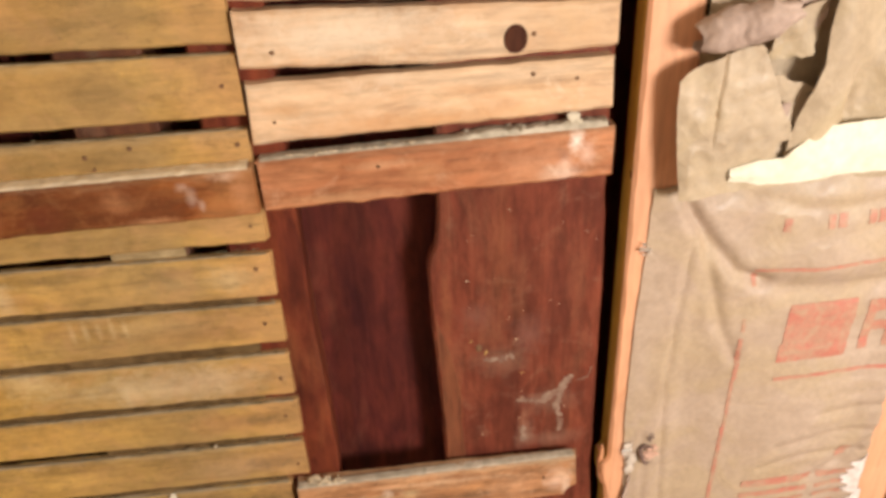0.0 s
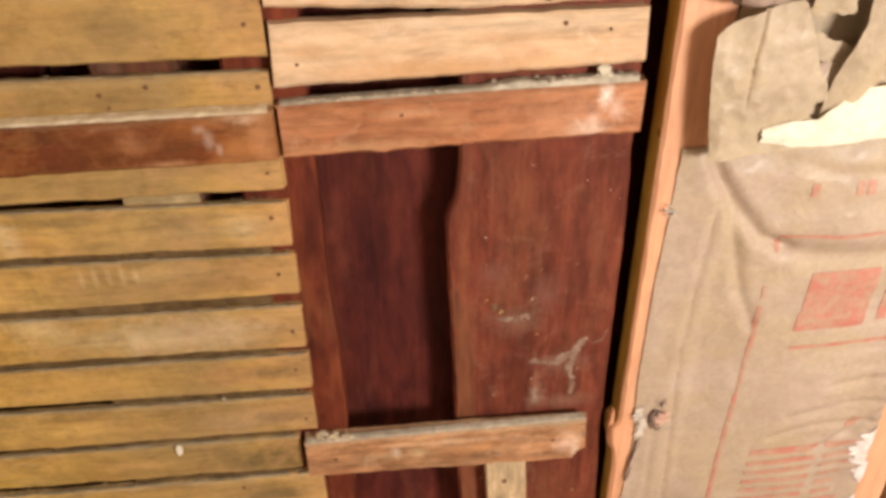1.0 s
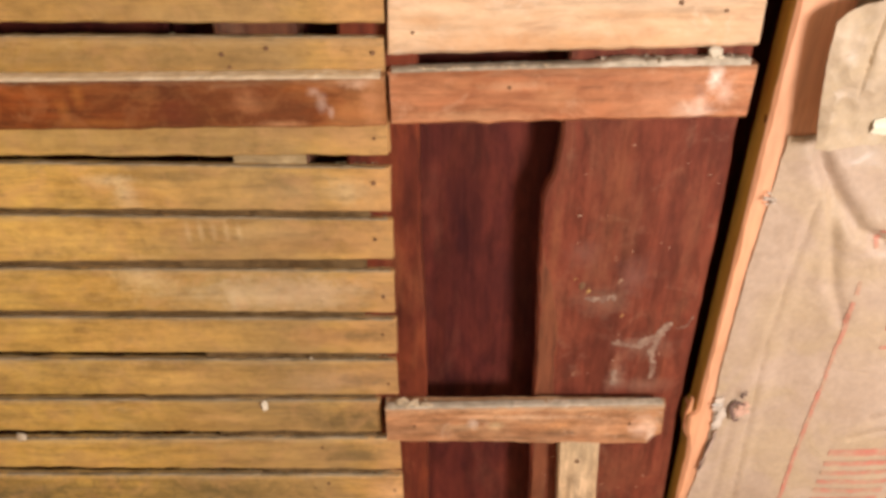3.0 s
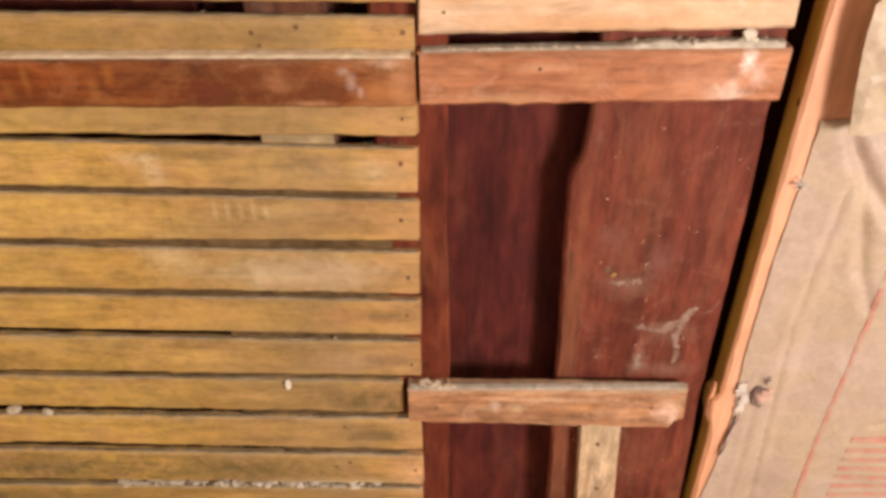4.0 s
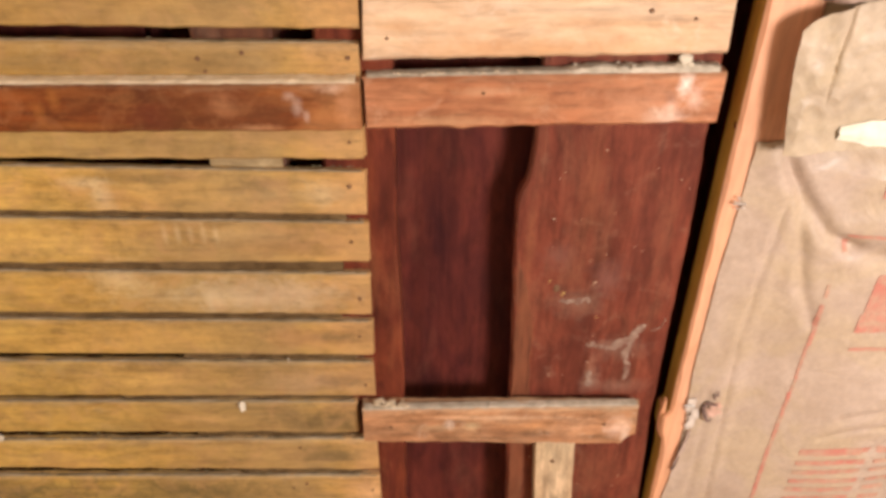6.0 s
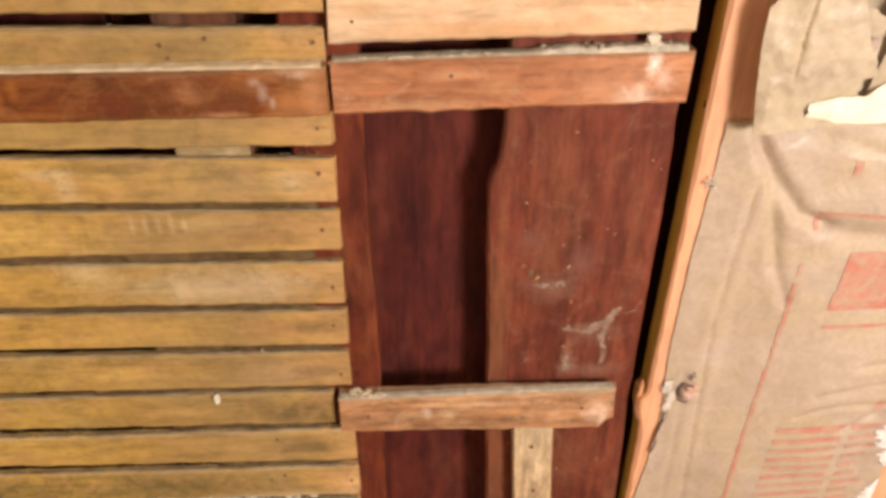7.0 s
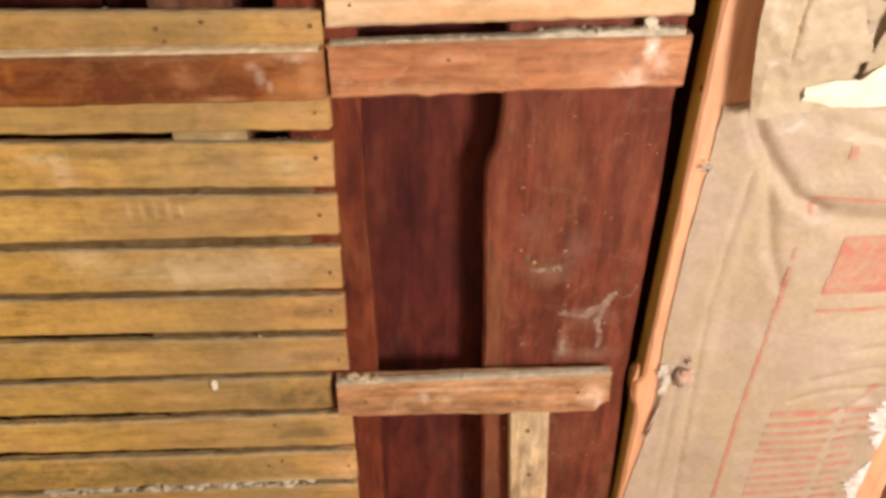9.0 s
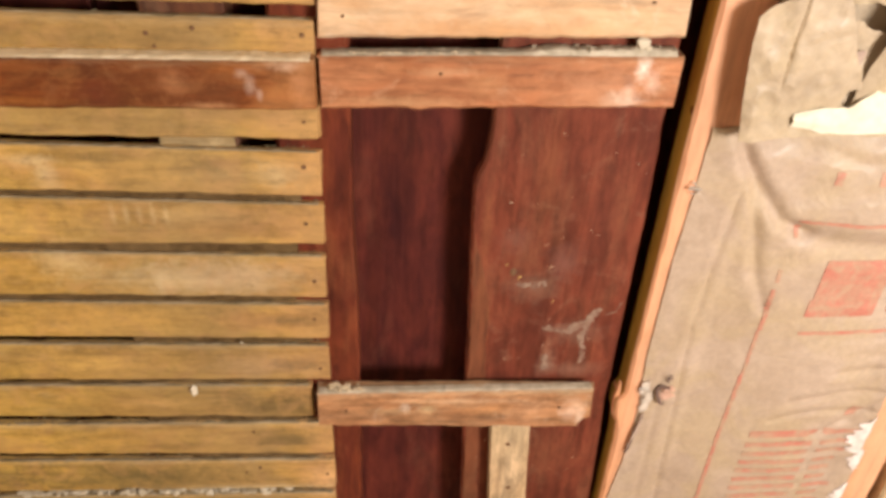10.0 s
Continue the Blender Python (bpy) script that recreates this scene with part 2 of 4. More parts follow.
PALE, DULL, DARK = (0.64, 0.48, 0.26), (0.5, 0.34, 0.15), (0.17, 0.115, 0.05)
LATH_STAINS = [
    (-0.312, 1.099, 0.026, 0.008, PALE, 0.7), (-0.300, 1.088, 0.012, 0.018, PALE, 0.85), (-0.5, 1.1, 0.12, 0.006, PALE, 0.5), (-0.46, 1.235, 0.1, 0.03, (0.36, 0.225, 0.075), 0.7), (-0.42, 1.14, 0.1, 0.016, (0.4, 0.25, 0.09), 0.7), (-0.3, 0.91, 0.08, 0.022, (0.74, 0.45, 0.135), 0.65), (-0.31, 0.955, 0.08, 0.022, (0.70, 0.40, 0.11), 0.65), (-0.26, 0.862, 0.05, 0.008, (0.72, 0.44, 0.16), 0.6), (-0.13, 1.245, 0.03, 0.02, (0.4, 0.22, 0.1), 0.6), (-0.235, 0.997, 0.012, 0.02, (0.68, 0.50, 0.3), 0.75), (-0.143, 1.09, 0.02, 0.014, PALE, 0.7), (-0.187, 1.096, 0.035, 0.014, DARK, 0.6), (-0.145, 0.9055, 0.03, 0.0045, DARK, 0.95), (-0.155, 0.8105, 0.04, 0.0022, (0.12, 0.075, 0.03), 0.95), (-0.305, 1.016, 0.03, 0.022, (0.66, 0.50, 0.27), 0.7), (-0.2, 1.0, 0.07, 0.02, (0.60, 0.45, 0.25), 0.6),
    (-0.17, 1.047, 0.07, 0.02, (0.40, 0.215, 0.08), 0.75), (-0.22, 0.998, 0.10, 0.022, (0.55, 0.43, 0.235), 0.7), (-0.165, 1.09, 0.06, 0.016, (0.36, 0.25, 0.115), 0.6), (-0.26, 0.955, 0.08, 0.02, (0.60, 0.36, 0.10), 0.6), (-0.17, 0.905, 0.06, 0.016, (0.44, 0.30, 0.15), 0.6),
    (-0.36, 1.05, 0.1, 0.018, (0.72, 0.44, 0.12), 0.7), (-0.18, 1.0, 0.07, 0.022, (0.52, 0.35, 0.2), 0.75), (-0.12, 0.76, 0.03, 0.03, (0.68, 0.40, 0.19), 0.8), (-0.16, 0.955, 0.05, 0.014, (0.46, 0.225, 0.08), 0.75), (-0.16, 0.91, 0.05, 0.02, (0.50, 0.30, 0.15), 0.75), (-0.18, 1.142, 0.03, 0.016, (0.66, 0.38, 0.15), 0.7), 
    (-0.2, 0.75, 0.13, 0.006, PALE, 0.8), (-0.14, 0.955, 0.04, 0.008, DARK, 0.85), (-0.135, 0.91, 0.03, 0.008, DARK, 0.85),
    (-0.19, 1.055, 0.06, 0.012, DULL, 0.7), (-0.15, 0.815, 0.03, 0.01, DARK, 0.85), (-0.19, 1.235, 0.05, 0.016, DARK, 0.85), (-0.24, 1.29, 0.05, 0.02, (0.66, 0.36, 0.1), 0.6),
    (-0.3, 1.19, 0.2, 0.008, DARK, 0.5), (-0.36, 1.235, 0.34, 0.10, (0.335, 0.192, 0.06), 0.65), (-0.53, 1.14, 0.12, 0.09, (0.36, 0.21, 0.07), 0.6), (-0.34, 1.135, 0.2, 0.022, (0.42, 0.27, 0.10), 0.65), (-0.16, 1.27, 0.06, 0.05, (0.46, 0.29, 0.11), 0.5), (-0.44, 1.02, 0.15, 0.26, (0.74, 0.48, 0.12), 0.5), (-0.42, 0.81, 0.14, 0.1, (0.70, 0.44, 0.1), 0.45),
] + [(-0.262 + 0.0095 * k, 1.056, 0.0032, 0.012, PALE, 0.5) for k in range(5)] + [(-0.46, 0.766, 0.14, 0.034, (0.13, 0.095, 0.034), 1.0), (-0.29, 0.766, 0.13, 0.034, (0.13, 0.095, 0.034), 1.0), (-0.155, 0.862, 0.06, 0.022, (0.15, 0.1, 0.04), 1.0), (-0.5, 0.72, 0.2, 0.02, (0.2, 0.14, 0.05), 0.8), (-0.155, 0.817, 0.05, 0.02, (0.2, 0.13, 0.05), 0.8), (-0.16, 1.06, 0.05, 0.03, (0.3, 0.17, 0.06), 0.7), (-0.17, 1.14, 0.06, 0.012, (0.3, 0.18, 0.07), 0.7)]
RED_STAINS = [(0.085, 1.16, 0.05, 0.022, (0.60, 0.31, 0.17), 0.55), (-0.03, 1.172, 0.03, 0.005, (0.66, 0.42, 0.24), 0.5), (0.04, 1.178, 0.05, 0.004, (0.24, 0.09, 0.04), 0.5), (0.1045, 1.178, 0.007, 0.014, (0.86, 0.72, 0.6), 0.95), (0.112, 1.168, 0.008, 0.014, (0.76, 0.52, 0.4), 0.8), (0.096, 1.169, 0.006, 0.006, (0.2, 0.11, 0.08), 0.7), (0.098, 1.156, 0.012, 0.012, (0.76, 0.54, 0.42), 0.8), (-0.05, 1.1735, 0.05, 0.006, (0.36, 0.15, 0.06), 0.5), (0.09, 1.156, 0.016, 0.008, (0.66, 0.46, 0.33), 0.7), (-0.05, 1.15, 0.06, 0.006, (0.6, 0.34, 0.17), 0.6), (0.0, 1.165, 0.02, 0.014, (0.55, 0.27, 0.12), 0.5)]
GOLD, CHALK = (0.40, 0.155, 0.03), (0.52, 0.38, 0.30)
DARK_RED_STAINS = [(-0.158, 1.172, 0.006, 0.005, CHALK, 0.55), (-0.47, 1.158, 0.06, 0.016, (0.10, 0.024, 0.006), 0.6), (-0.28, 1.16, 0.05, 0.012, (0.13, 0.03, 0.007), 0.5), (-0.153, 1.165, 0.005, 0.009, CHALK, 0.6), (-0.147, 1.157, 0.003, 0.007, CHALK, 0.55), (-0.128, 1.178, 0.014, 0.006, (0.66, 0.44, 0.3), 0.75), (-0.12, 1.165, 0.01, 0.03, (0.52, 0.24, 0.11), 0.7), (-0.2, 1.165, 0.014, 0.012, (0.42, 0.19, 0.085), 0.6), (-0.25, 1.157, 0.02, 0.02, (0.12, 0.026, 0.012), 0.6), (-0.31, 1.17, 0.006, 0.012, GOLD, 0.6), (-0.322, 1.16, 0.006, 0.012, GOLD, 0.55), (-0.39, 1.168, 0.005, 0.016, GOLD, 0.65), (-0.378, 1.155, 0.006, 0.012, GOLD, 0.65), (-0.365, 1.165, 0.004, 0.016, GOLD, 0.55), (-0.425, 1.166, 0.014, 0.014, GOLD, 0.5), (-0.375, 1.15, 0.03, 0.01, (0.09, 0.025, 0.01), 0.5), (-0.3, 1.15, 0.05, 0.004, GOLD, 0.45), (-0.18, 1.149, 0.03, 0.004, (0.56, 0.3, 0.14), 0.5), (-0.265, 1.17, 0.012, 0.012, (0.40, 0.16, 0.05), 0.5)]
POST_STAINS = [(0.055, 0.9925, 0.02, 0.005, (0.066, 0.019, 0.013), 0.75), (0.040, 0.998, 0.007, 0.007, (0.06, 0.018, 0.012), 0.8), (0.062, 0.965, 0.013, 0.011, (0.08, 0.024, 0.015), 0.65), (0.062, 1.018, 0.009, 0.006, (0.08, 0.026, 0.018), 0.6), (0.078, 1.008, 0.018, 0.026, (0.21, 0.098, 0.075), 0.55), (0.035, 1.03, 0.018, 0.02, (0.2, 0.095, 0.07), 0.5), (0.018, 0.93, 0.005, 0.06, (0.31, 0.10, 0.04), 0.7), (0.012, 1.04, 0.006, 0.05, (0.29, 0.10, 0.045), 0.6), (0.1, 0.893, 0.035, 0.012, (0.27, 0.135, 0.09), 0.6), (0.073, 0.914, 0.007, 0.02, (0.32, 0.145, 0.085), 0.6), (0.085, 0.94, 0.02, 0.008, (0.26, 0.14, 0.10), 0.55), (0.055, 0.983, 0.03, 0.02, (0.24, 0.13, 0.085), 0.6), (0.095, 0.935, 0.035, 0.018, (0.25, 0.14, 0.095), 0.5), (0.075, 0.9, 0.012, 0.02, (0.32, 0.19, 0.13), 0.6), (0.055, 1.09, 0.012, 0.07, (0.24, 0.075, 0.032), 0.5), (0.1, 1.05, 0.02, 0.09, (0.12, 0.034, 0.022), 0.4), (0.09, 0.78, 0.03, 0.05, (0.22, 0.08, 0.04), 0.5)]
LOW_STAINS = [(-0.06, 0.86, 0.03, 0.006, (0.72, 0.46, 0.24), 0.65), (0.06, 0.858, 0.03, 0.02, (0.66, 0.36, 0.19), 0.55), (0.0, 0.872, 0.09, 0.004, (0.7, 0.47, 0.28), 0.6), (-0.095, 0.85, 0.02, 0.01, (0.3, 0.14, 0.06), 0.6), (0.108, 0.85, 0.006, 0.014, (0.8, 0.62, 0.46), 0.7), (-0.028, 0.862, 0.012, 0.008, PALE, 0.8), (-0.047, 0.864, 0.007, 0.008, (0.76, 0.6, 0.46), 0.8), (0.1, 0.858, 0.016, 0.018, (0.74, 0.5, 0.36), 0.7), (0.03, 0.862, 0.04, 0.01, (0.62, 0.3, 0.12), 0.6)]
FRESH_STAINS = [(-0.04, 1.262, 0.09, 0.022, (0.80, 0.66, 0.49), 0.8), (0.01, 1.202, 0.13, 0.012, (0.58, 0.30, 0.125), 0.75), (0.1, 1.255, 0.045, 0.03, (0.62, 0.39, 0.2), 0.7), (-0.085, 1.215, 0.02, 0.008, (0.55, 0.3, 0.13), 0.6)]
M_LATH = wood("aged_lath_wood", (0.615, 0.397, 0.092), (0.515, 0.312, 0.069), (0.37, 0.207, 0.044), "x", 1.0, (0.32, 0.215, 0.09), 0.5, 0.55, 0.16, pale=(0.62, 0.47, 0.24), pale_amount=0.35, ends=((0.345, 0.222, 0.094), (0.55, 0.30, 0.132)), stains=LATH_STAINS, mottle=0.75, streak=0.42, blotch=0.3, blotch_col=(0.33, 0.19, 0.06), hue=(0.56, 0.295, 0.06), hue_amount=0.4, weather=0.48)
M_FRESH = wood("fresh_lath_wood", (0.77, 0.56, 0.365), (0.71, 0.485, 0.295), (0.60, 0.375, 0.20), "x", 0.8, (0.52, 0.30, 0.16), 0.45, 0.6, 0.1, streak=0.3, blotch=0.5, blotch_col=(0.52, 0.285, 0.145), pale=(0.8, 0.66, 0.49), pale_amount=0.5, stains=FRESH_STAINS, mottle=0.5, weather=0.15)
M_RED = wood("reddish_lath_wood", (0.53, 0.230, 0.103), (0.415, 0.160, 0.068), (0.285, 0.092, 0.037), "x", 1.0, (0.5, 0.26, 0.13), 0.5, 0.5, 0.05, pale=(0.62, 0.40, 0.25), pale_amount=0.5, stains=RED_STAINS, streak=0.45, blotch=0.35, blotch_col=(0.2, 0.06, 0.022), weather=0.28)
M_RED_DARK = wood("dark_reddish_lath_wood", (0.32, 0.090, 0.014), (0.195, 0.047, 0.008), (0.105, 0.024, 0.005), "x", 1.0, (0.42, 0.19, 0.055), 0.5, 0.55, 0.03, spec=0.2, pale=(0.46, 0.25, 0.10), pale_amount=0.35, ends=((0.15, 0.05, 0.017), (0.42, 0.19, 0.07)), stains=DARK_RED_STAINS, mottle=1.1, streak=0.5, blotch=0.6, blotch_col=(0.12, 0.028, 0.006), weather=0.35)
M_DULL = wood("brown_lath_wood", (0.57, 0.31, 0.15), (0.465, 0.225, 0.10), (0.32, 0.145, 0.065), "x", 1.0, (0.42, 0.28, 0.17), 0.5, 0.6, 0.1, pale=(0.66, 0.5, 0.36), pale_amount=0.6, stains=LOW_STAINS, streak=0.4, blotch=0.4, blotch_col=(0.28, 0.12, 0.055), weather=0.7)
M_POST = wood("dark_old_timber", (0.23, 0.06, 0.030), (0.182, 0.044, 0.0232), (0.126, 0.0295, 0.0165), "z", 0.7, (0.21, 0.082, 0.042), 0.5, 0.62, 0.05, spec=0.16, pale=(0.3, 0.16, 0.1), pale_amount=0.35, stains=POST_STAINS, weather=0.35, streak=0.55, blotch=0.35, blotch_col=(0.085, 0.022, 0.013))
M_SHEATH = wood("dark_sheathing_board", (0.158, 0.0335, 0.0195), (0.102, 0.0205, 0.0148), (0.053, 0.011, 0.0104), "z", 0.55, (0.16, 0.06, 0.034), 0.4, 0.6, 0.05, spec=0.14, streak=0.9, blotch=0.5, blotch_col=(0.052, 0.012, 0.010))
M_STUD = wood("red_brown_stud", (0.198, 0.043, 0.0195), (0.128, 0.0265, 0.0138), (0.072, 0.0152, 0.0095), "z", 0.8, (0.30, 0.10, 0.04), 0.5, 0.6, 0.1, spec=0.16, streak=0.95, hue=(0.30, 0.07, 0.024), hue_amount=0.35)
M_PINE = wood("new_pine", (0.84, 0.445, 0.255), (0.80, 0.405, 0.225), (0.72, 0.345, 0.17), "z", 0.5, (0.6, 0.3, 0.14), 0.2, 0.5, 0.03, mottle=0.25, streak=0.22)
# the same pine with golden shade and lath bounce put into its colour
M_PINE_SHADED = wood("shaded_pine_side", (0.66, 0.40, 0.08), (0.58, 0.345, 0.065), (0.47, 0.265, 0.048), "z", 0.6, (0.4, 0.2, 0.05), 0.4, 0.5, 0.03, mottle=0.4, streak=0.4)
M_OLD = wood("old_stud_wood", (0.17, 0.062, 0.028), (0.11, 0.038, 0.017), (0.07, 0.021, 0.010), "z", 1.0, (0.24, 0.16, 0.1), 0.5, 0.6, 0.05)
M_BATTEN = wood("batten_wood", (0.73, 0.53, 0.32), (0.63, 0.44, 0.255), (0.5, 0.325, 0.175), "z", 1.0, (0.3, 0.2, 0.1), 0.45, 0.6, 0.1, streak=0.35, blotch=0.35, weather=0.6)
KRAFT = (0.46, 0.345, 0.225)
M_KRAFT = surface("kraft_paper", (0.41, 0.30, 0.21), (0.51, 0.387, 0.29), 14.0, 0.54, 0.36, 0.12, 0.0006, 220.0, 0.24, (0.47, 0.35, 0.205))
M_KRAFT_OLD = surface("old_kraft_paper", (0.37, 0.278, 0.178), (0.55, 0.43, 0.292), 24.0, 0.55, 0.4, 0.25, 0.001, 160.0, 0.4, (0.48, 0.37, 0.215))
M_BROWN = surface("brown_torn_paper", (0.33, 0.235, 0.185), (0.54, 0.40, 0.315), 26.0, 0.75, 0.2, 0.4, 0.001)
M_CREAM = surface("cream_torn_paper", (0.78, 0.71, 0.53), (0.84, 0.78, 0.62), 18.0, 0.8, 0.2, 0.3, 0.0008)
# near-white colour that carries the gloss on the paper's right edge
M_WHITE_SHEEN = surface("white_paper_sheen", (0.66, 0.55, 0.47), (0.88, 0.82, 0.77), 60.0, 0.6, 0.4)
M_FUZZ = surface("torn_grey_fibre", (0.50, 0.41, 0.32), (0.72, 0.63, 0.53), 80.0, 0.9, 0.1)
M_PINK = surface("pinkish_bared_fibre", (0.50, 0.30, 0.21), (0.68, 0.44, 0.33), 90.0, 0.9, 0.1, 0.6, 0.002)
M_RIM_SHADE = surface("dark_rim_and_shade", (0.12, 0.075, 0.06), (0.24, 0.16, 0.13), 120.0, 0.85, 0.1)
M_FIBRE = surface("glass_fibre", (0.42, 0.32, 0.13), (0.6, 0.48, 0.25), 60.0, 0.95, 0.1, 0.8, 0.003)
M_INK = printed("red_ink", (0.53, 0.175, 0.125), KRAFT, 0.5)
M_INK_PALE = printed("pale_red_ink", (0.52, 0.19, 0.135), KRAFT, 0.56)
M_GRIME = surface("grey_grime", (0.16, 0.12, 0.06), (0.36, 0.29, 0.18), 70.0, 0.95, 0.1, 0.8, 0.002)
M_SAP = wood("worn_timber_edge", (0.235, 0.083, 0.036), (0.19, 0.06, 0.027), (0.13, 0.038, 0.018), "z", 0.8, (0.2, 0.1, 0.05), 0.4, 0.55, 0.05)
M_GREY = surface("lath_top_dust", (0.20, 0.155, 0.085), (0.46, 0.37, 0.24), 26.0, 0.95, 0.1, 0.6, 0.001)
M_SMEAR = surface("thin_plaster_smear", (0.17, 0.075, 0.05), (0.36, 0.25, 0.18), 130.0, 0.9, 0.1)
M_SMEAR_PALE = surface("pale_plaster_smear", (0.42, 0.24, 0.13), (0.68, 0.52, 0.38), 110.0, 0.9, 0.1)
M_SMEAR_TAN = surface("tan_stain", (0.48, 0.29, 0.085), (0.60, 0.40, 0.16), 90.0, 0.8, 0.2)
M_DUST = surface("plaster_dust", (0.36, 0.305, 0.22), (0.60, 0.525, 0.405), 70.0, 0.95, 0.1, 0.5, 0.0012)
M_DUST_PALE = surface("pale_plaster_dust", (0.66, 0.53, 0.34), (0.88, 0.76, 0.56), 40.0, 0.95, 0.1, 0.7, 0.002)
M_PLASTER = surface("lime_plaster", (0.48, 0.405, 0.285), (0.68, 0.60, 0.46), 90.0, 0.95, 0.1)
M_CLING = surface("plaster_on_stud", (0.30, 0.21, 0.10), (0.46, 0.34, 0.18), 70.0, 0.95, 0.1, 0.6, 0.001)
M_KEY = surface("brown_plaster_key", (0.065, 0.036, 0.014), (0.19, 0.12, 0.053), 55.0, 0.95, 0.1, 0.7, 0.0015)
M_NAIL = surface("rusty_nail", (0.12, 0.06, 0.032), (0.22, 0.12, 0.065), 300.0, 0.8, 0.1)
M_STEEL = surface("bright_staple_wire", (0.5, 0.48, 0.44), (0.7, 0.67, 0.62), 200.0, 0.35, 0.6)
M_STEEL.node_tree.nodes["Principled BSDF"].inputs["Metallic"].default_value = 0.8
M_KNOT = wood("knot_wood", (0.26, 0.095, 0.038), (0.17, 0.055, 0.023), (0.085, 0.025, 0.012), "z", 1.0, (0.05, 0.015, 0.008), 0.3, 0.7, spec=0.15)
M_ROOM = surface("room_plaster", (0.38, 0.32, 0.25), (0.46, 0.40, 0.33), 3.0, 0.9, 0.2)
M_BOUNCE_WALL = surface("pale_bounce_plaster", (0.66, 0.58, 0.46), (0.76, 0.69, 0.58), 3.0, 0.9, 0.2)
M_FLOOR = wood("floor_boards", (0.34, 0.2, 0.1), (0.27, 0.15, 0.07), (0.18, 0.1, 0.05), "x", 0.5)


# ---- helpers for meshes ----
def finish(name, bm, material, parent=None, label="", smooth=True):
    me = bpy.data.meshes.new(name)
    bmesh.ops.recalc_face_normals(bm, faces=bm.faces)
    bm.to_mesh(me)
    bm.free()
    me.materials.append(material)
    if smooth:
        me.polygons.foreach_set("use_smooth", [True] * len(me.polygons))
        me.set_sharp_from_angle(angle=radians(38))
    ob = new(name, me)
    if parent:
        ob.parent = parent
    if label:
        tagged(ob, label)
    return ob


def part(name, bm, material, parent, label="", smooth=True):
    return finish(name, bm, material, parent, label, smooth)


def n1(a, b, c=0.0):
    return noise.noise(Vector((a, b, c)))


def bar(along, start, end, low, high, front, back, seed, rough=0.0008, chamfer=0.0015, steps=None, ragged=0.0):
    """A sawn bar along x or z. low, high, front and back may be numbers or functions of the place along it."""
    def at(v, s):
        return v(s) if callable(v) else v

    bm = bmesh.new()
    steps = steps or max(8, int(abs(end - start) / 0.012))
    rings = []
    for i in range(steps + 1):
        f = i / steps
        s = start + (end - start) * f
        k = seed * 13.7
        lo = at(low, s) + rough * (n1(s * 45, k) + 0.6 * n1(s * 160, k + 3))
        hi = at(high, s) + rough * (n1(s * 45, k + 7) + 0.6 * n1(s * 160, k + 9))
        fr = at(front, s) + 0.5 * rough * n1(s * 25, k + 11)
        bk = at(back, s)
        c = min(chamfer * (1 + 0.5 * n1(s * 70, k + 17)), 0.4 * (hi - lo), 0.4 * (bk - fr))
        ring = [(lo + c, fr), (hi - c, fr), (hi, fr + c), (hi, bk), (lo, bk), (lo, fr + c)]
        row = []
        for w, y in ring:
            e = s
            if ragged and i in (0, steps):
                e += ragged * n1(w * 160, k + i, y * 200)
            row.append(bm.verts.new((e, y, w) if along == "x" else (w, y, e)))
        rings.append(row)
    for a, b in zip(rings, rings[1:]):
        for j in range(6):
            bm.faces.new((a[j], a[(j + 1) % 6], b[(j + 1) % 6], b[j]))
    bm.faces.new(rings[0])
    bm.faces.new(rings[-1])
    return bm


def line(*stops):
    """A function that runs straight between the stops (place, value)."""
    xs, ys = [a for a, _ in stops], [b for _, b in stops]
    return lambda s: float(np.interp(s, xs, ys))


def block(bm, x0, x1, y0, y1, z0, z1):
    v = [bm.verts.new((x, y, z)) for x in (x0, x1) for y in (y0, y1) for z in (z0, z1)]
    for q in ((0, 1, 3, 2), (4, 6, 7, 5), (0, 4, 5, 1), (2, 3, 7, 6), (0, 2, 6, 4), (1, 5, 7, 3)):
        bm.faces.new([v[i] for i in q])


def box(x0, x1, y0, y1, z0, z1):
    bm = bmesh.new()
    block(bm, x0, x1, y0, y1, z0, z1)
    return bm


def crumbs(count, seed, where, size, flat=0.6):
    """Loose lumps; where(rng) gives the place of each."""
    rng = random.Random(seed)
    bm = bmesh.new()
    for _ in range(count):
        p = Vector(where(rng))
        r = size * rng.uniform(0.4, 1.3)
        made = bmesh.ops.create_icosphere(bm, subdivisions=1, radius=r)["verts"]
        sx, sz = rng.uniform(0.7, 1.9), flat * rng.uniform(0.6, 1.3)
        for v in made:
            w = v.co * (1 + 0.5 * n1(v.co.x * 400 + seed, v.co.y * 400, v.co.z * 400 + p.x * 90))
            v.co = p + Vector((w.x * sx, w.y, w.z * sz))
    return bm


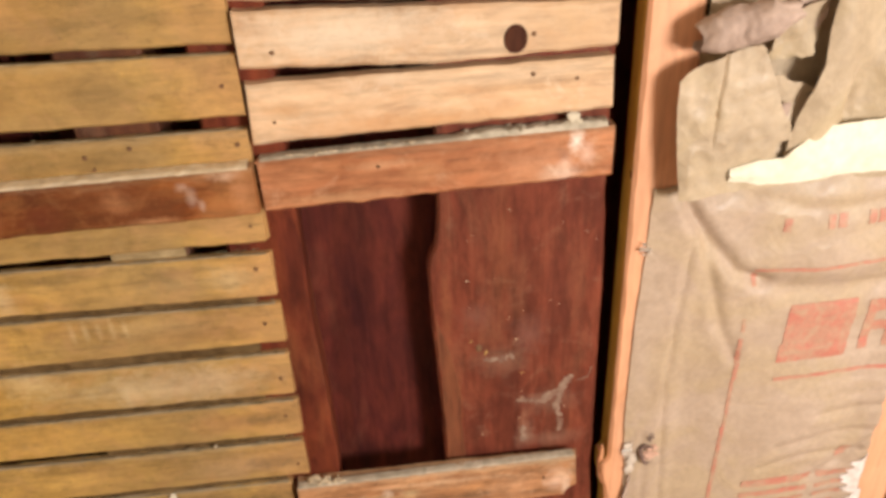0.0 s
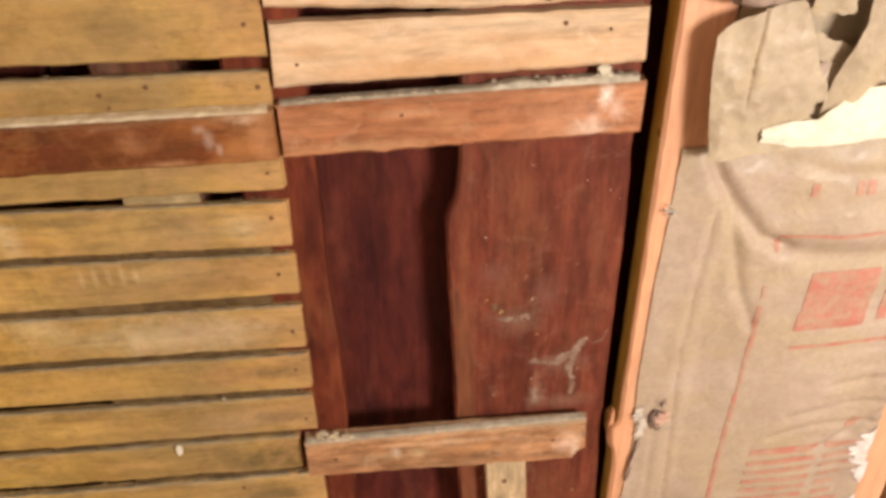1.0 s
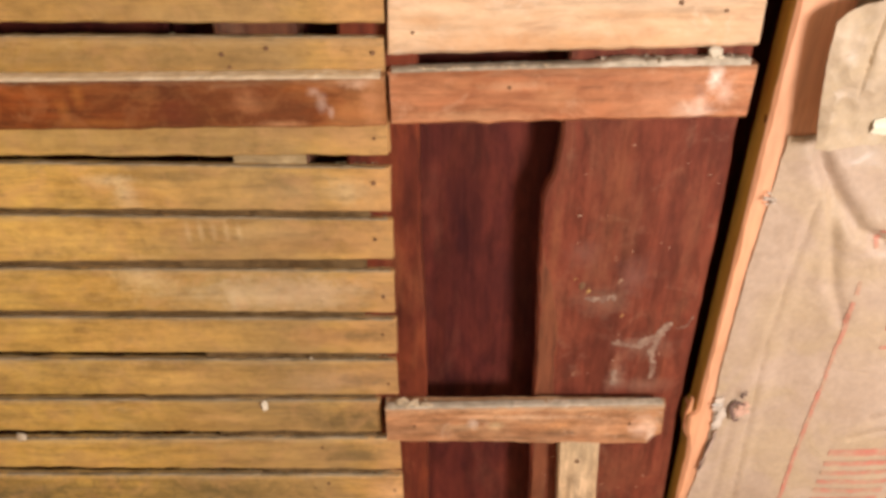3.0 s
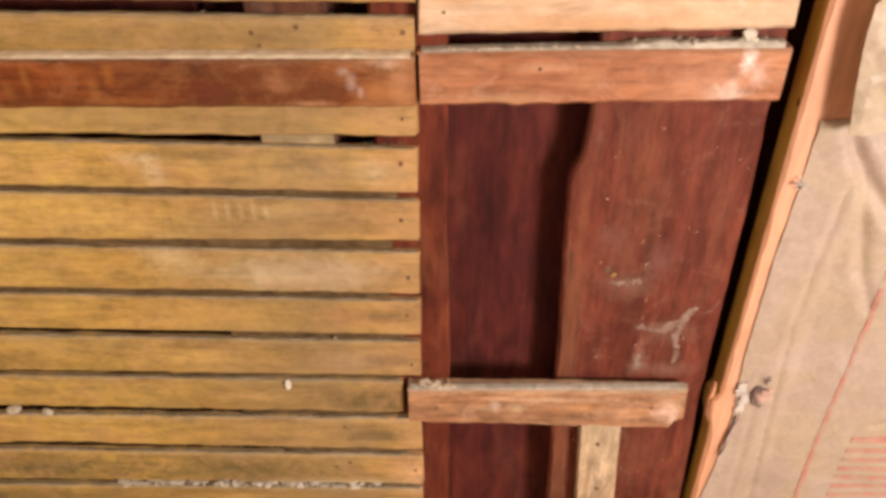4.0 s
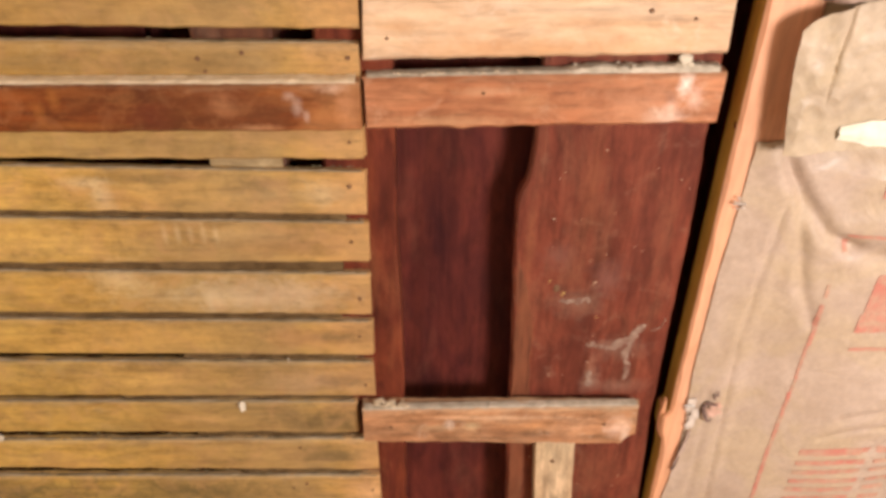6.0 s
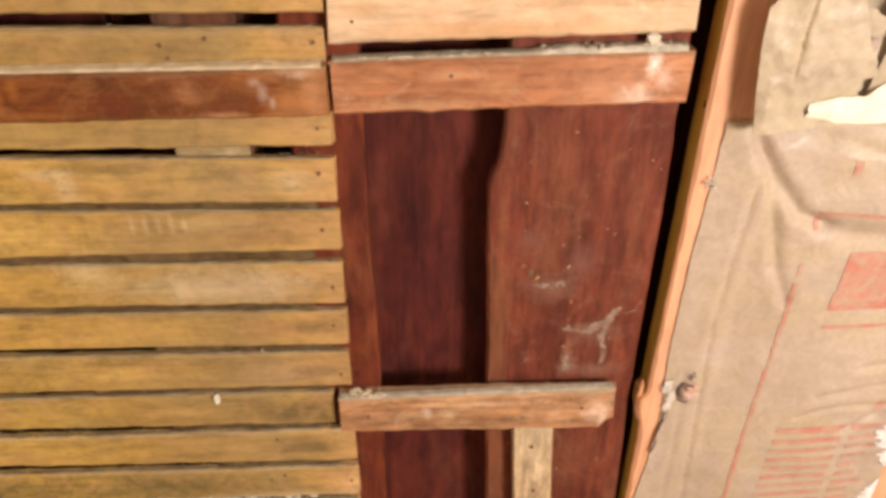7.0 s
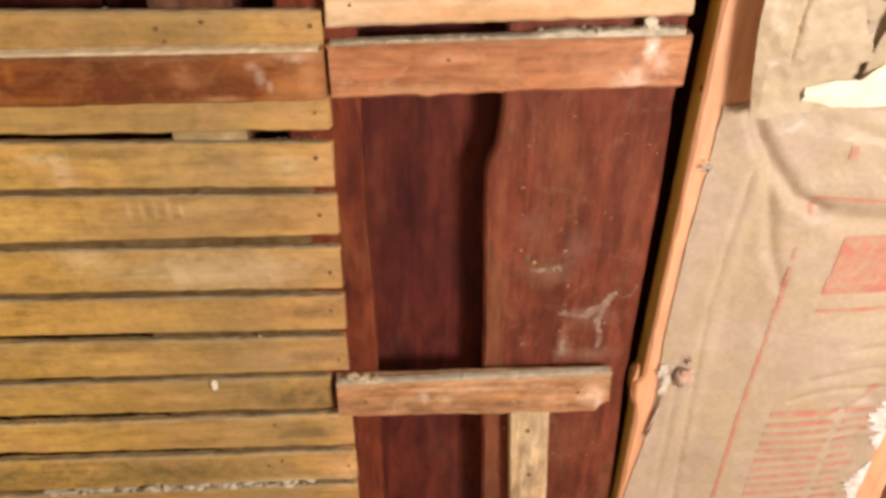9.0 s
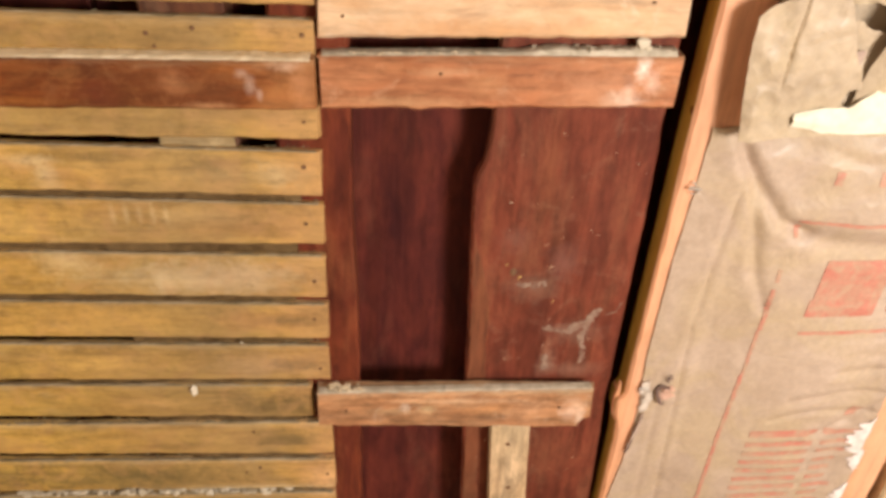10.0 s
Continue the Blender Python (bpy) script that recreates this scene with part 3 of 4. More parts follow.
def sheet(place, nu, nv, thick=0.0006):
    """A thin closed sheet over place(u, v), u and v from 0 to 1."""
    bm = bmesh.new()
    grid = [[Vector(place(i / nu, j / nv)) for j in range(nv + 1)] for i in range(nu + 1)]
    front = [[bm.verts.new(p) for p in row] for row in grid]
    rear = [[bm.verts.new(p + Vector((0, thick, 0))) for p in row] for row in grid]
    for i in range(nu):
        for j in range(nv):
            bm.faces.new((front[i][j], front[i + 1][j], front[i + 1][j + 1], front[i][j + 1]))
            bm.faces.new((rear[i][j], rear[i][j + 1], rear[i + 1][j + 1], rear[i + 1][j]))
    rim = [(i, 0) for i in range(nu)] + [(nu, j) for j in range(nv)] + [(i, nv) for i in range(nu, 0, -1)] + [(0, j) for j in range(nv, 0, -1)]
    for (a, b), (c, d) in zip(rim, rim[1:] + rim[:1]):
        bm.faces.new((front[a][b], rear[a][b], rear[c][d], front[c][d]))
    return bm


# ---- the room ----
def structure(name, bm, material, label, category):
    return tagged(finish(name, bm, material, None, "", False), label, category, "", "structure")


structure("floor", box(-1.0, 1.7, -2.3, 0.62, -0.05, 0.0), M_FLOOR, "plain worn wooden floor of the room", "floor")
structure("ceiling", box(-1.0, 1.7, -2.3, 0.62, 2.4, 2.45), M_ROOM, "plain off-white plaster ceiling", "ceiling")
structure("wall_south", box(-1.0, 1.7, -2.4, -2.3, 0.0, 2.4), M_ROOM, "unseen plain off-white plaster wall, added to close the room", "wall")
# unseen wall, set near and pale to bounce lamp light onto laths and pine
structure("wall_west", box(-1.0, -0.9, -2.4, 0.62, 0.0, 2.4), M_BOUNCE_WALL, "unseen plain off-white plaster wall, added to close the room", "wall")
structure("wall_east", box(1.7, 1.8, -2.4, 0.62, 0.0, 2.4), M_ROOM, "unseen plain off-white plaster wall, added to close the room", "wall")

bm = bmesh.new()
block(bm, -0.9, -0.66, 0.455, 0.615, 0.0, 2.4)
block(bm, 0.52, 1.7, 0.455, 0.615, 0.0, 2.4)
block(bm, -0.66, 0.52, 0.445, 0.615, 1.42, 2.4)
block(bm, -0.66, 0.52, 0.455, 0.615, 0.0, 0.50)
block(bm, -0.66, 0.52, 0.598, 0.615, 0.50, 1.42)
wall = structure("wall_north", bm, M_ROOM, "opened-up old wall with bare wooden laths and studs", "wall")

# boards at the back of the cavity
for i, (a, b) in enumerate([(-0.66, -0.46), (-0.456, -0.262), (-0.258, -0.115), (-0.111, 0.118)]):
    part("sheathing_board", bar("z", 0.50, 1.42, a, b, 0.5075, 0.53, 60 + i, 0.001, 0.002), M_SHEATH, wall)

# ---- studs and post ----
stud = finish("wall_stud", bar("z", 0.50, 1.42, line((0.5, -0.141), (1.42, -0.142)), line((0.5, -0.086), (0.92, -0.087), (1.04, -0.090), (1.42, -0.090)), 0.4738, 0.507, 71, 0.0012, 0.002), M_STUD)
tagged(stud, "old red-brown wooden stud beside an open cavity", "stud", "wall studs")
second = finish("wall_stud", bar("z", 0.50, 1.42, -0.222, -0.168, 0.4738, 0.507, 72, 0.0012, 0.002), M_OLD)
tagged(second, "old wooden stud behind the laths", "stud", "wall studs")
third = finish("wall_stud", bar("z", 0.50, 1.42, -0.60, -0.548, 0.4738, 0.507, 73, 0.0012, 0.002), M_STUD)
tagged(third, "old wooden stud behind the laths", "stud", "wall studs")

POST_LEFT = line((0.5, 0.017), (0.714, 0.011), (0.881, 0.005), (0.972, 0.003), (1.04, 0.0), (1.079, -0.001), (1.088, 0.0015), (1.096, 0.0055), (1.115, 0.008), (1.14, 0.009), (1.42, 0.007))
POST_RIGHT = line((0.5, 0.147), (0.717, 0.1425), (0.859, 0.135), (1.071, 0.134), (1.14, 0.131), (1.42, 0.130))
post = finish("timber_post", bar("z", 0.50, 1.42, POST_LEFT, POST_RIGHT, 0.476, 0.487, 74, 0.0009, 0.0022, 150), M_POST)
tagged(post, "wide dark red-brown timber post with a waney edge", "post")

part("worn_edge", bar("z", 0.52, 1.06, lambda z: POST_LEFT(z) + 0.0022, lambda z: POST_LEFT(z) + 0.0165 + 0.004 * n1(z * 14, 3) - 0.016 * max(0.0, (z - 0.96) / 0.10), 0.4756, 0.479, 78, 0.0012, 0.0006, 90), M_SAP, post, "lighter worn edge")

# added strip, no known stud: closes the gap's back so it stays black
filler = finish("wall_stud", bar("z", 0.50, 1.42, 0.108, 0.19, 0.565, 0.58, 80, 0.0008, 0.001), M_SHEATH)
tagged(filler, "dark strip added to close the back of the gap beside a pine stud", "stud", "wall studs")

PINE_LEFT = line((0.5, 0.147), (0.815, 0.1465), (0.838, 0.1442), (0.846, 0.1415), (0.867, 0.1402), (0.869, 0.1425), (0.8745, 0.1458), (1.42, 0.146))
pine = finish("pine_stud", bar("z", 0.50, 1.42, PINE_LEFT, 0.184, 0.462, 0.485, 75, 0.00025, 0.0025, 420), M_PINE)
pine.data.materials.append(M_PINE_SHADED)
# left-facing faces take the pine with shade in its colour
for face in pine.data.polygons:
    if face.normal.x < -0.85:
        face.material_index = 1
tagged(pine, "new orange pine stud with a splintered edge", "stud", "wall studs")
part("splinter", bar("z", 0.838, 0.884, line((0.838, 0.1425), (0.848, 0.1392), (0.868, 0.1388), (0.884, 0.1412)), line((0.838, 0.1445), (0.884, 0.1425)), 0.466, 0.470, 79, 0.0008, 0.0006, 20), M_PINE, pine, "torn splinter")
bm = bmesh.new()
bmesh.ops.create_uvsphere(bm, u_segments=10, v_segments=6, radius=0.0024, matrix=Matrix.Translation((0.146, 0.4685, 1.146)) @ Matrix.Diagonal((0.25, 1.0, 1.4, 1)))
part("knot", bm, M_KNOT, pine, "small dark knot")
pine_b = finish("pine_stud", bar("z", 0.50, 1.42, line((0.5, 0.386), (1.42, 0.383)), line((0.5, 0.424), (1.42, 0.421)), 0.462, 0.551, 76, 0.00025, 0.0025), M_PINE)
tagged(pine_b, "new orange pine stud beside the paper-faced insulation", "stud", "wall studs")
board = finish("pine_board", bar("z", 0.50, 1.42, 0.430, 0.515, 0.456, 0.475, 77, 0.0005, 0.002), M_BATTEN)
tagged(board, "pale yellow pine board beside a stud", "board")

# ---- laths ----
LATHS = [  # top and bottom at the right end, top and bottom at the left, right end
    (1.392, 1.352, 1.394, 1.354, -0.1114), (1.346, 1.309, 1.348, 1.311, -0.111), (1.304, 1.259, 1.306, 1.265, -0.111),
    (1.253, 1.2125, 1.259, 1.2135, -0.1112), (1.203, 1.163, 1.2045, 1.164, -0.1114), (1.157, 1.1195, 1.158, 1.119, -0.1112),
    (1.1085, 1.0725, 1.1145, 1.0765, -0.1112), (1.0655, 1.030, 1.0715, 1.0285, -0.1112), (1.0192, 0.979, 1.0228, 0.9825, -0.111),
    (0.9715, 0.9355, 0.9755, 0.9385, -0.111), (0.928, 0.8905, 0.931, 0.892, -0.1112), (0.882, 0.844, 0.8845, 0.848, -0.127),
    (0.8362, 0.7955, 0.8365, 0.8005, -0.1112), (0.7865, 0.7475, 0.7895, 0.748, -0.111), (0.7395, 0.700, 0.7385, 0.700, -0.111),
    (0.692, 0.652, 0.693, 0.654, -0.111), (0.645, 0.606, 0.646, 0.607, -0.111), (0.598, 0.56, 0.6, 0.561, -0.111),
]
bm = bmesh.new()
bmesh.ops.create_cone(bm, cap_ends=True, segments=8, radius1=0.0022, radius2=0.0018, depth=0.0016, matrix=Matrix.Rotation(radians(90), 4, "X"))
nail_mesh = bpy.data.meshes.new("nail_head")
bm.to_mesh(nail_mesh)
bm.free()
nail_mesh.materials.append(M_NAIL)


def nail(x, y, z, parent, size=1.0):
    ob = new("nail_head", nail_mesh)
    ob.location, ob.scale, ob.parent = (x, y, z), (size, 1, size), parent
    return ob


LATH_NAILS = {
    4: [(-0.119, 1.194), (-0.187, 1.197), (-0.212, 1.1845), (-0.216, 1.193)], 5: [(-0.121, 1.133)], 6: [(-0.123, 1.097)],
    7: [(-0.124, 1.049)], 8: [(-0.120, 0.9955)], 9: [(-0.122, 0.9565)], 10: [(-0.119, 0.904)], 11: [],
    12: [(-0.181, 0.8265)], 13: [(-0.118, 0.768), (-0.179, 0.778), (-0.192, 0.772)],
}
rng = random.Random(5)
for i, (t1, b1, t2, b2, end) in enumerate(LATHS):
    front = 0.4665 + rng.uniform(-0.0012, 0.001)
    lath = part("lath", bar("x", -0.66, end, line((-0.45, b2), (-0.115, b1)), line((-0.45, t2), (-0.115, t1)), front, 0.4735, i, 0.0009 if i < 10 else 0.0015, 0.0016, 60, 0.002), M_LATH, wall)
    mid = (t1 + b1) / 2
    for x, z in LATH_NAILS.get(i, [(end - 0.010 + rng.uniform(-0.002, 0.002), mid + rng.uniform(-0.008, 0.008))]):
        nail(x, front - 0.0003, z, lath, rng.uniform(0.55, 0.85))

red = part("lath", bar("x", -0.66, -0.1115, line((-0.4, 1.1438), (-0.115, 1.1468)), line((-0.4, 1.179), (-0.115, 1.1815)), 0.454, 0.4662, 31, 0.001, 0.002, 60, 0.002), M_RED_DARK, wall, "reddish lath nailed over the others")
UPPER = [
    ("fresh", line((-0.11, 1.33264), (0.127, 1.33063)), line((-0.11, 1.37191), (0.127, 1.37191))),
    ("fresh", line((-0.11, 1.28583), (0.0, 1.28029), (0.127, 1.27576)), line((-0.11, 1.3266), (0.127, 1.32358))),
    ("fresh", line((-0.11, 1.24455), (-0.05, 1.24153), (0.02, 1.23851), (0.127, 1.24204)), line((-0.11, 1.27979), (0.0, 1.27526), (0.127, 1.27073))),
    ("fresh", line((-0.11, 1.1934), (0.127, 1.1995)), line((-0.11, 1.23398), (0.0, 1.23449), (0.127, 1.23499))),
    ("red", line((-0.11, 1.1442), (0.0, 1.1465), (0.127, 1.1497)), line((-0.11, 1.1812), (0.0, 1.1843), (0.127, 1.1864))),
]
UPPER_NAILS = (((-0.09, 1.35), (0.1, 1.355)), ((-0.092, 1.303), (0.098, 1.297)), ((-0.088, 1.253), (0.074, 1.253)), ((-0.093, 1.208), (0.074, 1.227), (0.103, 1.222)), ((-0.03, 1.171),))
ENDS = (0.1275, 0.1285, 0.129, 0.127, 0.130)
for i, (tone, lo, hi) in enumerate(UPPER):
    lath = part("lath", bar("x", -0.1092, ENDS[i], lambda x, f=lo: f(x) - 0.0007, lambda x, f=hi: f(x) - 0.0006, 0.4632, 0.4758, 41 + i, 0.001, 0.0022, 50, 0.003), M_FRESH if tone == "fresh" else M_RED, wall, "pale freshly bared lath" if tone == "fresh" else "reddish lath with a dusty top edge")
    for x, z in UPPER_NAILS[i]:
        nail(x, 0.4629, z, lath, rng.uniform(0.5, 0.8))
    if i == 2:
        bm = bmesh.new()
        bmesh.ops.create_cone(bm, cap_ends=True, segments=20, radius1=0.0088, radius2=0.0078, depth=0.002, matrix=Matrix.Translation((0.0625, 0.4629, 1.2505)) @ Matrix.Rotation(radians(90), 4, "X") @ Matrix.Diagonal((0.9, 1.1, 1, 1)))
        part("knot", bm, M_KNOT, lath, "dark round knot")

low = part("lath", bar("x", -0.1225, 0.1165, line((-0.122, 0.8415), (0.09, 0.838), (0.108, 0.8375), (0.11, 0.846), (0.1165, 0.849)), line((-0.122, 0.881), (0.1165, 0.8855)), 0.4575, line((-0.122, 0.4735), (0.03, 0.470), (0.1165, 0.4665)), 52, 0.001, 0.0022, 70, 0.004), M_DULL, wall, "short brown lath with a broken end")
for x, z in ((-0.098, 0.862), (0.088, 0.864)):
    nail(x, 0.4572, z, low, 0.7)

batten = finish("batten", bar("z", 0.50, 0.838, line((0.5, 0.049), (0.73, 0.0365), (0.83, 0.0305)), line((0.5, 0.085), (0.73, 0.0725), (0.83, 0.0665)), 0.4625, 0.4758, 55, 0.0006, 0.0012), M_BATTEN)
tagged(batten, "short pale upright batten nailed on a dark post", "batten")
for x, z in ((0.048, 0.811), (0.054, 0.749), (0.06, 0.70)):
    nail(x, 0.4622, z, batten, 1.1)


# ---- plaster dust and crumbs on the ledges ----
def drift(x0, x1, z, y0, y1, high, seed):
    """A thin uneven drift of dust on a ledge; z is a function of x."""
    nu, nv = int((x1 - x0) / 0.0022), 7

    def place(i, j):
        x, y = x0 + (x1 - x0) * i / nu, y0 + (y1 - y0) * j / nv
        e = min(1.0, j * 0.8, nv - j + 0.4)
        h = (high(x) if callable(high) else high) * (0.5 + 0.3 * n1(x * 35, y * 30, seed)) + 0.0008 * n1(x * 330, y * 380, seed + 4)
        y += 0.0011 * (j == 0) * n1(x * 150, seed)
        return (x, y, z(x) + max(0.00025, h) * e)

    bm = bmesh.new()
    top = [[bm.verts.new(place(i, j)) for j in range(nv + 1)] for i in range(nu + 1)]
    for i in range(nu):
        for j in range(nv):
            bm.faces.new((top[i][j], top[i + 1][j], top[i + 1][j + 1], top[i][j + 1]))
    return bm


def dust(bm, material, parent, label):
    part("plaster_dust", bm, material, parent, label)["kind"] = "stuff"


top_red = [o for o in wall.children if o.name.startswith("lath") and o.get("label") == "reddish lath with a dusty top edge"][0]
D_TOP = line((-0.4, 1.179), (-0.115, 1.1815))
R_TOP = line((-0.11, 1.1806), (0.0, 1.1837), (0.127, 1.1858))
L_TOP = line((-0.122, 0.881), (0.1165, 0.8855))
dust(drift(-0.655, -0.114, lambda x: D_TOP(x) + 0.0004, 0.4522, 0.4665, 0.0026, 3), M_DUST_PALE, red, "pale dust along the top edge")
dust(drift(-0.1075, 0.126, lambda x: R_TOP(x) + 0.0004, 0.4637, 0.4755, lambda x: 0.0026 + 0.0052 * min(1.0, max(0.0, (x - 0.02) / 0.03)), 4), M_DUST, top_red, "grey dust on the top edge")
dust(crumbs(70, 8, lambda r: (lambda x: (x, r.uniform(0.465, 0.475), R_TOP(x) + r.uniform(0.0025, 0.0042)))(r.uniform(0.03, 0.124)), 0.0013), M_DUST, top_red, "grey crumbs on the top edge")
dust(crumbs(40, 18, lambda r: (lambda x: (x, r.uniform(0.4632, 0.468), R_TOP(x) + 0.0018))(r.uniform(-0.10, 0.0)), 0.0009), M_DUST_PALE, top_red, "pale crumbs along the front edge")
dust(drift(-0.1215, 0.114, lambda x: L_TOP(x) + 0.0004, 0.458, 0.4665, 0.0016, 6), M_DUST, low, "grey dust on the top edge")
dust(crumbs(25, 9, lambda r: (r.uniform(-0.112, -0.085), r.uniform(0.459, 0.468), 0.884), 0.002), M_DUST_PALE, low, "pale crumbs on the top edge")
LEDGES = [(1.2025, -0.66, -0.115, 160), (1.109, -0.21, -0.12, 60), (1.0655, -0.3, -0.115, 50), (1.0192, -0.3, -0.115, 60), (0.9715, -0.3, -0.115, 60), (0.929, -0.6, -0.115, 140), (0.8375, -0.6, -0.115, 120), (0.788, -0.6, -0.115, 150), (0.7405, -0.4, -0.12, 300)]
for i, (z, a, b, count) in enumerate(LEDGES):
    heap = finish("plaster_residue", crumbs(count, 20 + i, lambda r: (r.uniform(a, b), r.uniform(0.468, 0.4755), z + r.uniform(-0.0005, 0.0012)), 0.0009), M_GRIME)
    tagged(heap, "grey plaster residue between two wooden laths", "plaster", "", "stuff")
chips = finish("plaster_residue", crumbs(190, 55, lambda r: (-0.405 + 0.25 * r.random() ** 1.2, r.uniform(0.4668, 0.4735), 0.7415 + r.uniform(-0.001, 0.003)), 0.0025, 0.5), M_PLASTER)
tagged(chips, "pale plaster chips lodged between two laths", "plaster", "", "stuff")
for i, (x, y, z, r, tall) in enumerate([(-0.226, 0.4655, 0.8795, 0.0066, 1.6), (-0.182, 0.467, 0.9315, 0.0034, 0.8), (-0.445, 0.4655, 0.842, 0.0052, 1.0), (-0.475, 0.466, 0.845, 0.004, 0.8), (-0.3, 0.468, 0.7425, 0.0042, 0.6), (-0.23, 0.468, 0.7415, 0.003, 0.7), (0.1030, 0.469, 1.1925, 0.0044, 2.0), (0.1065, 0.467, 1.1895, 0.0034, 1.5), (0.0985, 0.468, 1.189, 0.003, 0.9), (-0.206, 0.468, 0.742, 0.003, 0.7)]):
    lump = finish("plaster_lump", crumbs(1, 90 + i, lambda rr: (x, y, z), r, tall), M_PLASTER)
    tagged(lump, "small pale lump of plaster caught between laths", "plaster")
gap_fill = finish("plaster_residue", bar("x", -0.221, -0.17, 1.108, 1.121, 0.4722, 0.4742, 81, 0.002, 0.0008), M_CLING)
tagged(gap_fill, "pale plaster clinging to a stud between laths", "plaster")


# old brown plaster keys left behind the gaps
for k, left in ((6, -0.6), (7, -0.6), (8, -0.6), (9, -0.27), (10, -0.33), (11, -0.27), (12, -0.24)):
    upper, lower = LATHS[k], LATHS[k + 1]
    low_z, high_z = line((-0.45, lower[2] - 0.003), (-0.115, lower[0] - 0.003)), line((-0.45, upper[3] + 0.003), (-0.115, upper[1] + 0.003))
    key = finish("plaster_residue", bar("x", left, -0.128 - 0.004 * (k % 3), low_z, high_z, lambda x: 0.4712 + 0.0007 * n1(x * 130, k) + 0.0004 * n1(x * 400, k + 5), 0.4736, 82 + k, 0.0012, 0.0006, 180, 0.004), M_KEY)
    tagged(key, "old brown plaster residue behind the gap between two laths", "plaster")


# grey dust along the top edges of the laths
for k, (t1, b1, t2, b2, end) in enumerate(LATHS[2:16]):
    owner = [o for o in wall.children if o.name.startswith("lath") and o.data.materials[0] == M_LATH][k + 2]
    edge_z = line((-0.45, t2), (-0.115, t1))
    dust(drift(-0.6, end - 0.003, lambda x: edge_z(x) + 0.0001, 0.4668, 0.4702, 0.0009, 40 + k), M_GREY, owner, "grey dust on the top edge")


# thin plaster smears
def smear(points, width, seed, parent=post, y=0.4757, material=None, label="whitish plaster smear"):
    bm = bmesh.new()
    rs = random.Random(seed)
    for (x0, z0), (x1, z1) in zip(points, points[1:]):
        n = max(3, int(math.hypot(x1 - x0, z1 - z0) / 0.0007))
        for i in range(n):
            f = i / n
            r = width * rs.uniform(0.3, 1.15)
            m = Matrix.Translation((x0 + (x1 - x0) * f + rs.gauss(0, 0.45) * width, y, z0 + (z1 - z0) * f + rs.gauss(0, 0.45) * width)) @ Matrix.Diagonal((1, 0.0005 / max(r, 0.0005), 1, 1))
            bmesh.ops.create_icosphere(bm, subdivisions=1, radius=r, matrix=m)
    return part("plaster_smear", bm, material or M_SMEAR, parent, label)


smear([(0.068, 0.9395), (0.0795, 0.938), (0.090, 0.935)], 0.0023, 1)
smear([(0.090, 0.9375), (0.0995, 0.943), (0.1068, 0.950), (0.1115, 0.959)], 0.0036, 8)
smear([(0.1045, 0.9435), (0.1015, 0.932), (0.1015, 0.922), (0.1045, 0.911), (0.1045, 0.900)], 0.0023, 2)
smear([(0.041, 0.9865), (0.051, 0.9855), (0.066, 0.9865)], 0.0021, 3)
smear([(0.118, 0.955), (0.127, 0.958), (0.1295, 0.968)], 0.0008, 4)
smear([(0.0725, 0.908), (0.0725, 0.891)], 0.0024, 6)
for k, (x, z, w) in enumerate([(0.0425, 0.994, 0.0009), (0.0665, 1.004, 0.0011), (0.031, 1.006, 0.0005), (0.0605, 1.026, 0.0005), (0.072, 0.969, 0.0005), (0.038, 0.906, 0.0006)]):
    smear([(x - 0.001, z - 0.0012), (x + 0.001, z + 0.0015)], w, 20 + k, material=M_SMEAR_PALE if k % 2 else M_SMEAR_TAN, label="pale chip of plaster")
part("plaster_speck", crumbs(26, 77, lambda r: (r.uniform(0.02, 0.128), 0.4756, r.uniform(0.72, 1.13)), 0.0007), M_SMEAR_PALE, post, "tiny pale plaster specks")["kind"] = "stuff"
bm = bmesh.new()
bmesh.ops.create_uvsphere(bm, u_segments=12, v_segments=6, radius=0.003, matrix=Matrix.Translation((0.0365, 0.476, 0.9985)) @ Matrix.Diagonal((0.9, 0.25, 1.3, 1)))
part("knot", bm, M_NAIL, post, "small dark knot")

# ---- paper-faced insulation ----
batt = new("insulation_batt")
tagged(batt, "glass-fibre insulation batt faced with printed brown kraft paper, torn and creased", "insulation")


def away(x, z, pts):
    best = 9.0
    for (ax, az), (bx, bz) in zip(pts, pts[1:]):
        dx, dz = bx - ax, bz - az
        f = max(0.0, min(1.0, ((x - ax) * dx + (z - az) * dz) / (dx * dx + dz * dz)))
        best = min(best, math.hypot(x - ax - f * dx, z - az - f * dz))
    return best


FOLDS = [
    ([(0.181, 1.134), (0.196, 1.108), (0.212, 1.085), (0.232, 1.060), (0.255, 1.048)], 0.0052, 0.0062),
    ([(0.25, 1.050), (0.28, 1.040), (0.33, 1.036), (0.40, 1.034)], 0.009, 0.0045),
    ([(0.192, 1.118), (0.205, 1.09), (0.214, 1.055), (0.226, 1.01), (0.242, 0.975)], 0.0045, 0.003),
    ([(0.196, 1.09), (0.191, 1.02), (0.188, 0.95), (0.193, 0.87), (0.198, 0.78), (0.205, 0.66)], 0.0028, 0.0022),
    ([(0.174, 0.90), (0.178, 0.84), (0.181, 0.72)], 0.0024, 0.0016),
    ([(0.30, 0.865), (0.335, 0.874), (0.39, 0.876)], 0.004, 0.002),
    ([(0.285, 0.842), (0.32, 0.852), (0.39, 0.850)], 0.003, 0.0018),
    ([(0.33, 0.90), (0.39, 0.905)], 0.004, 0.002),
    ([(0.335, 0.82), (0.37, 0.845), (0.388, 0.87)], 0.004, 0.003),
    ([(0.24, 1.12), (0.30, 1.108), (0.39, 1.115)], 0.006, 0.003),
]


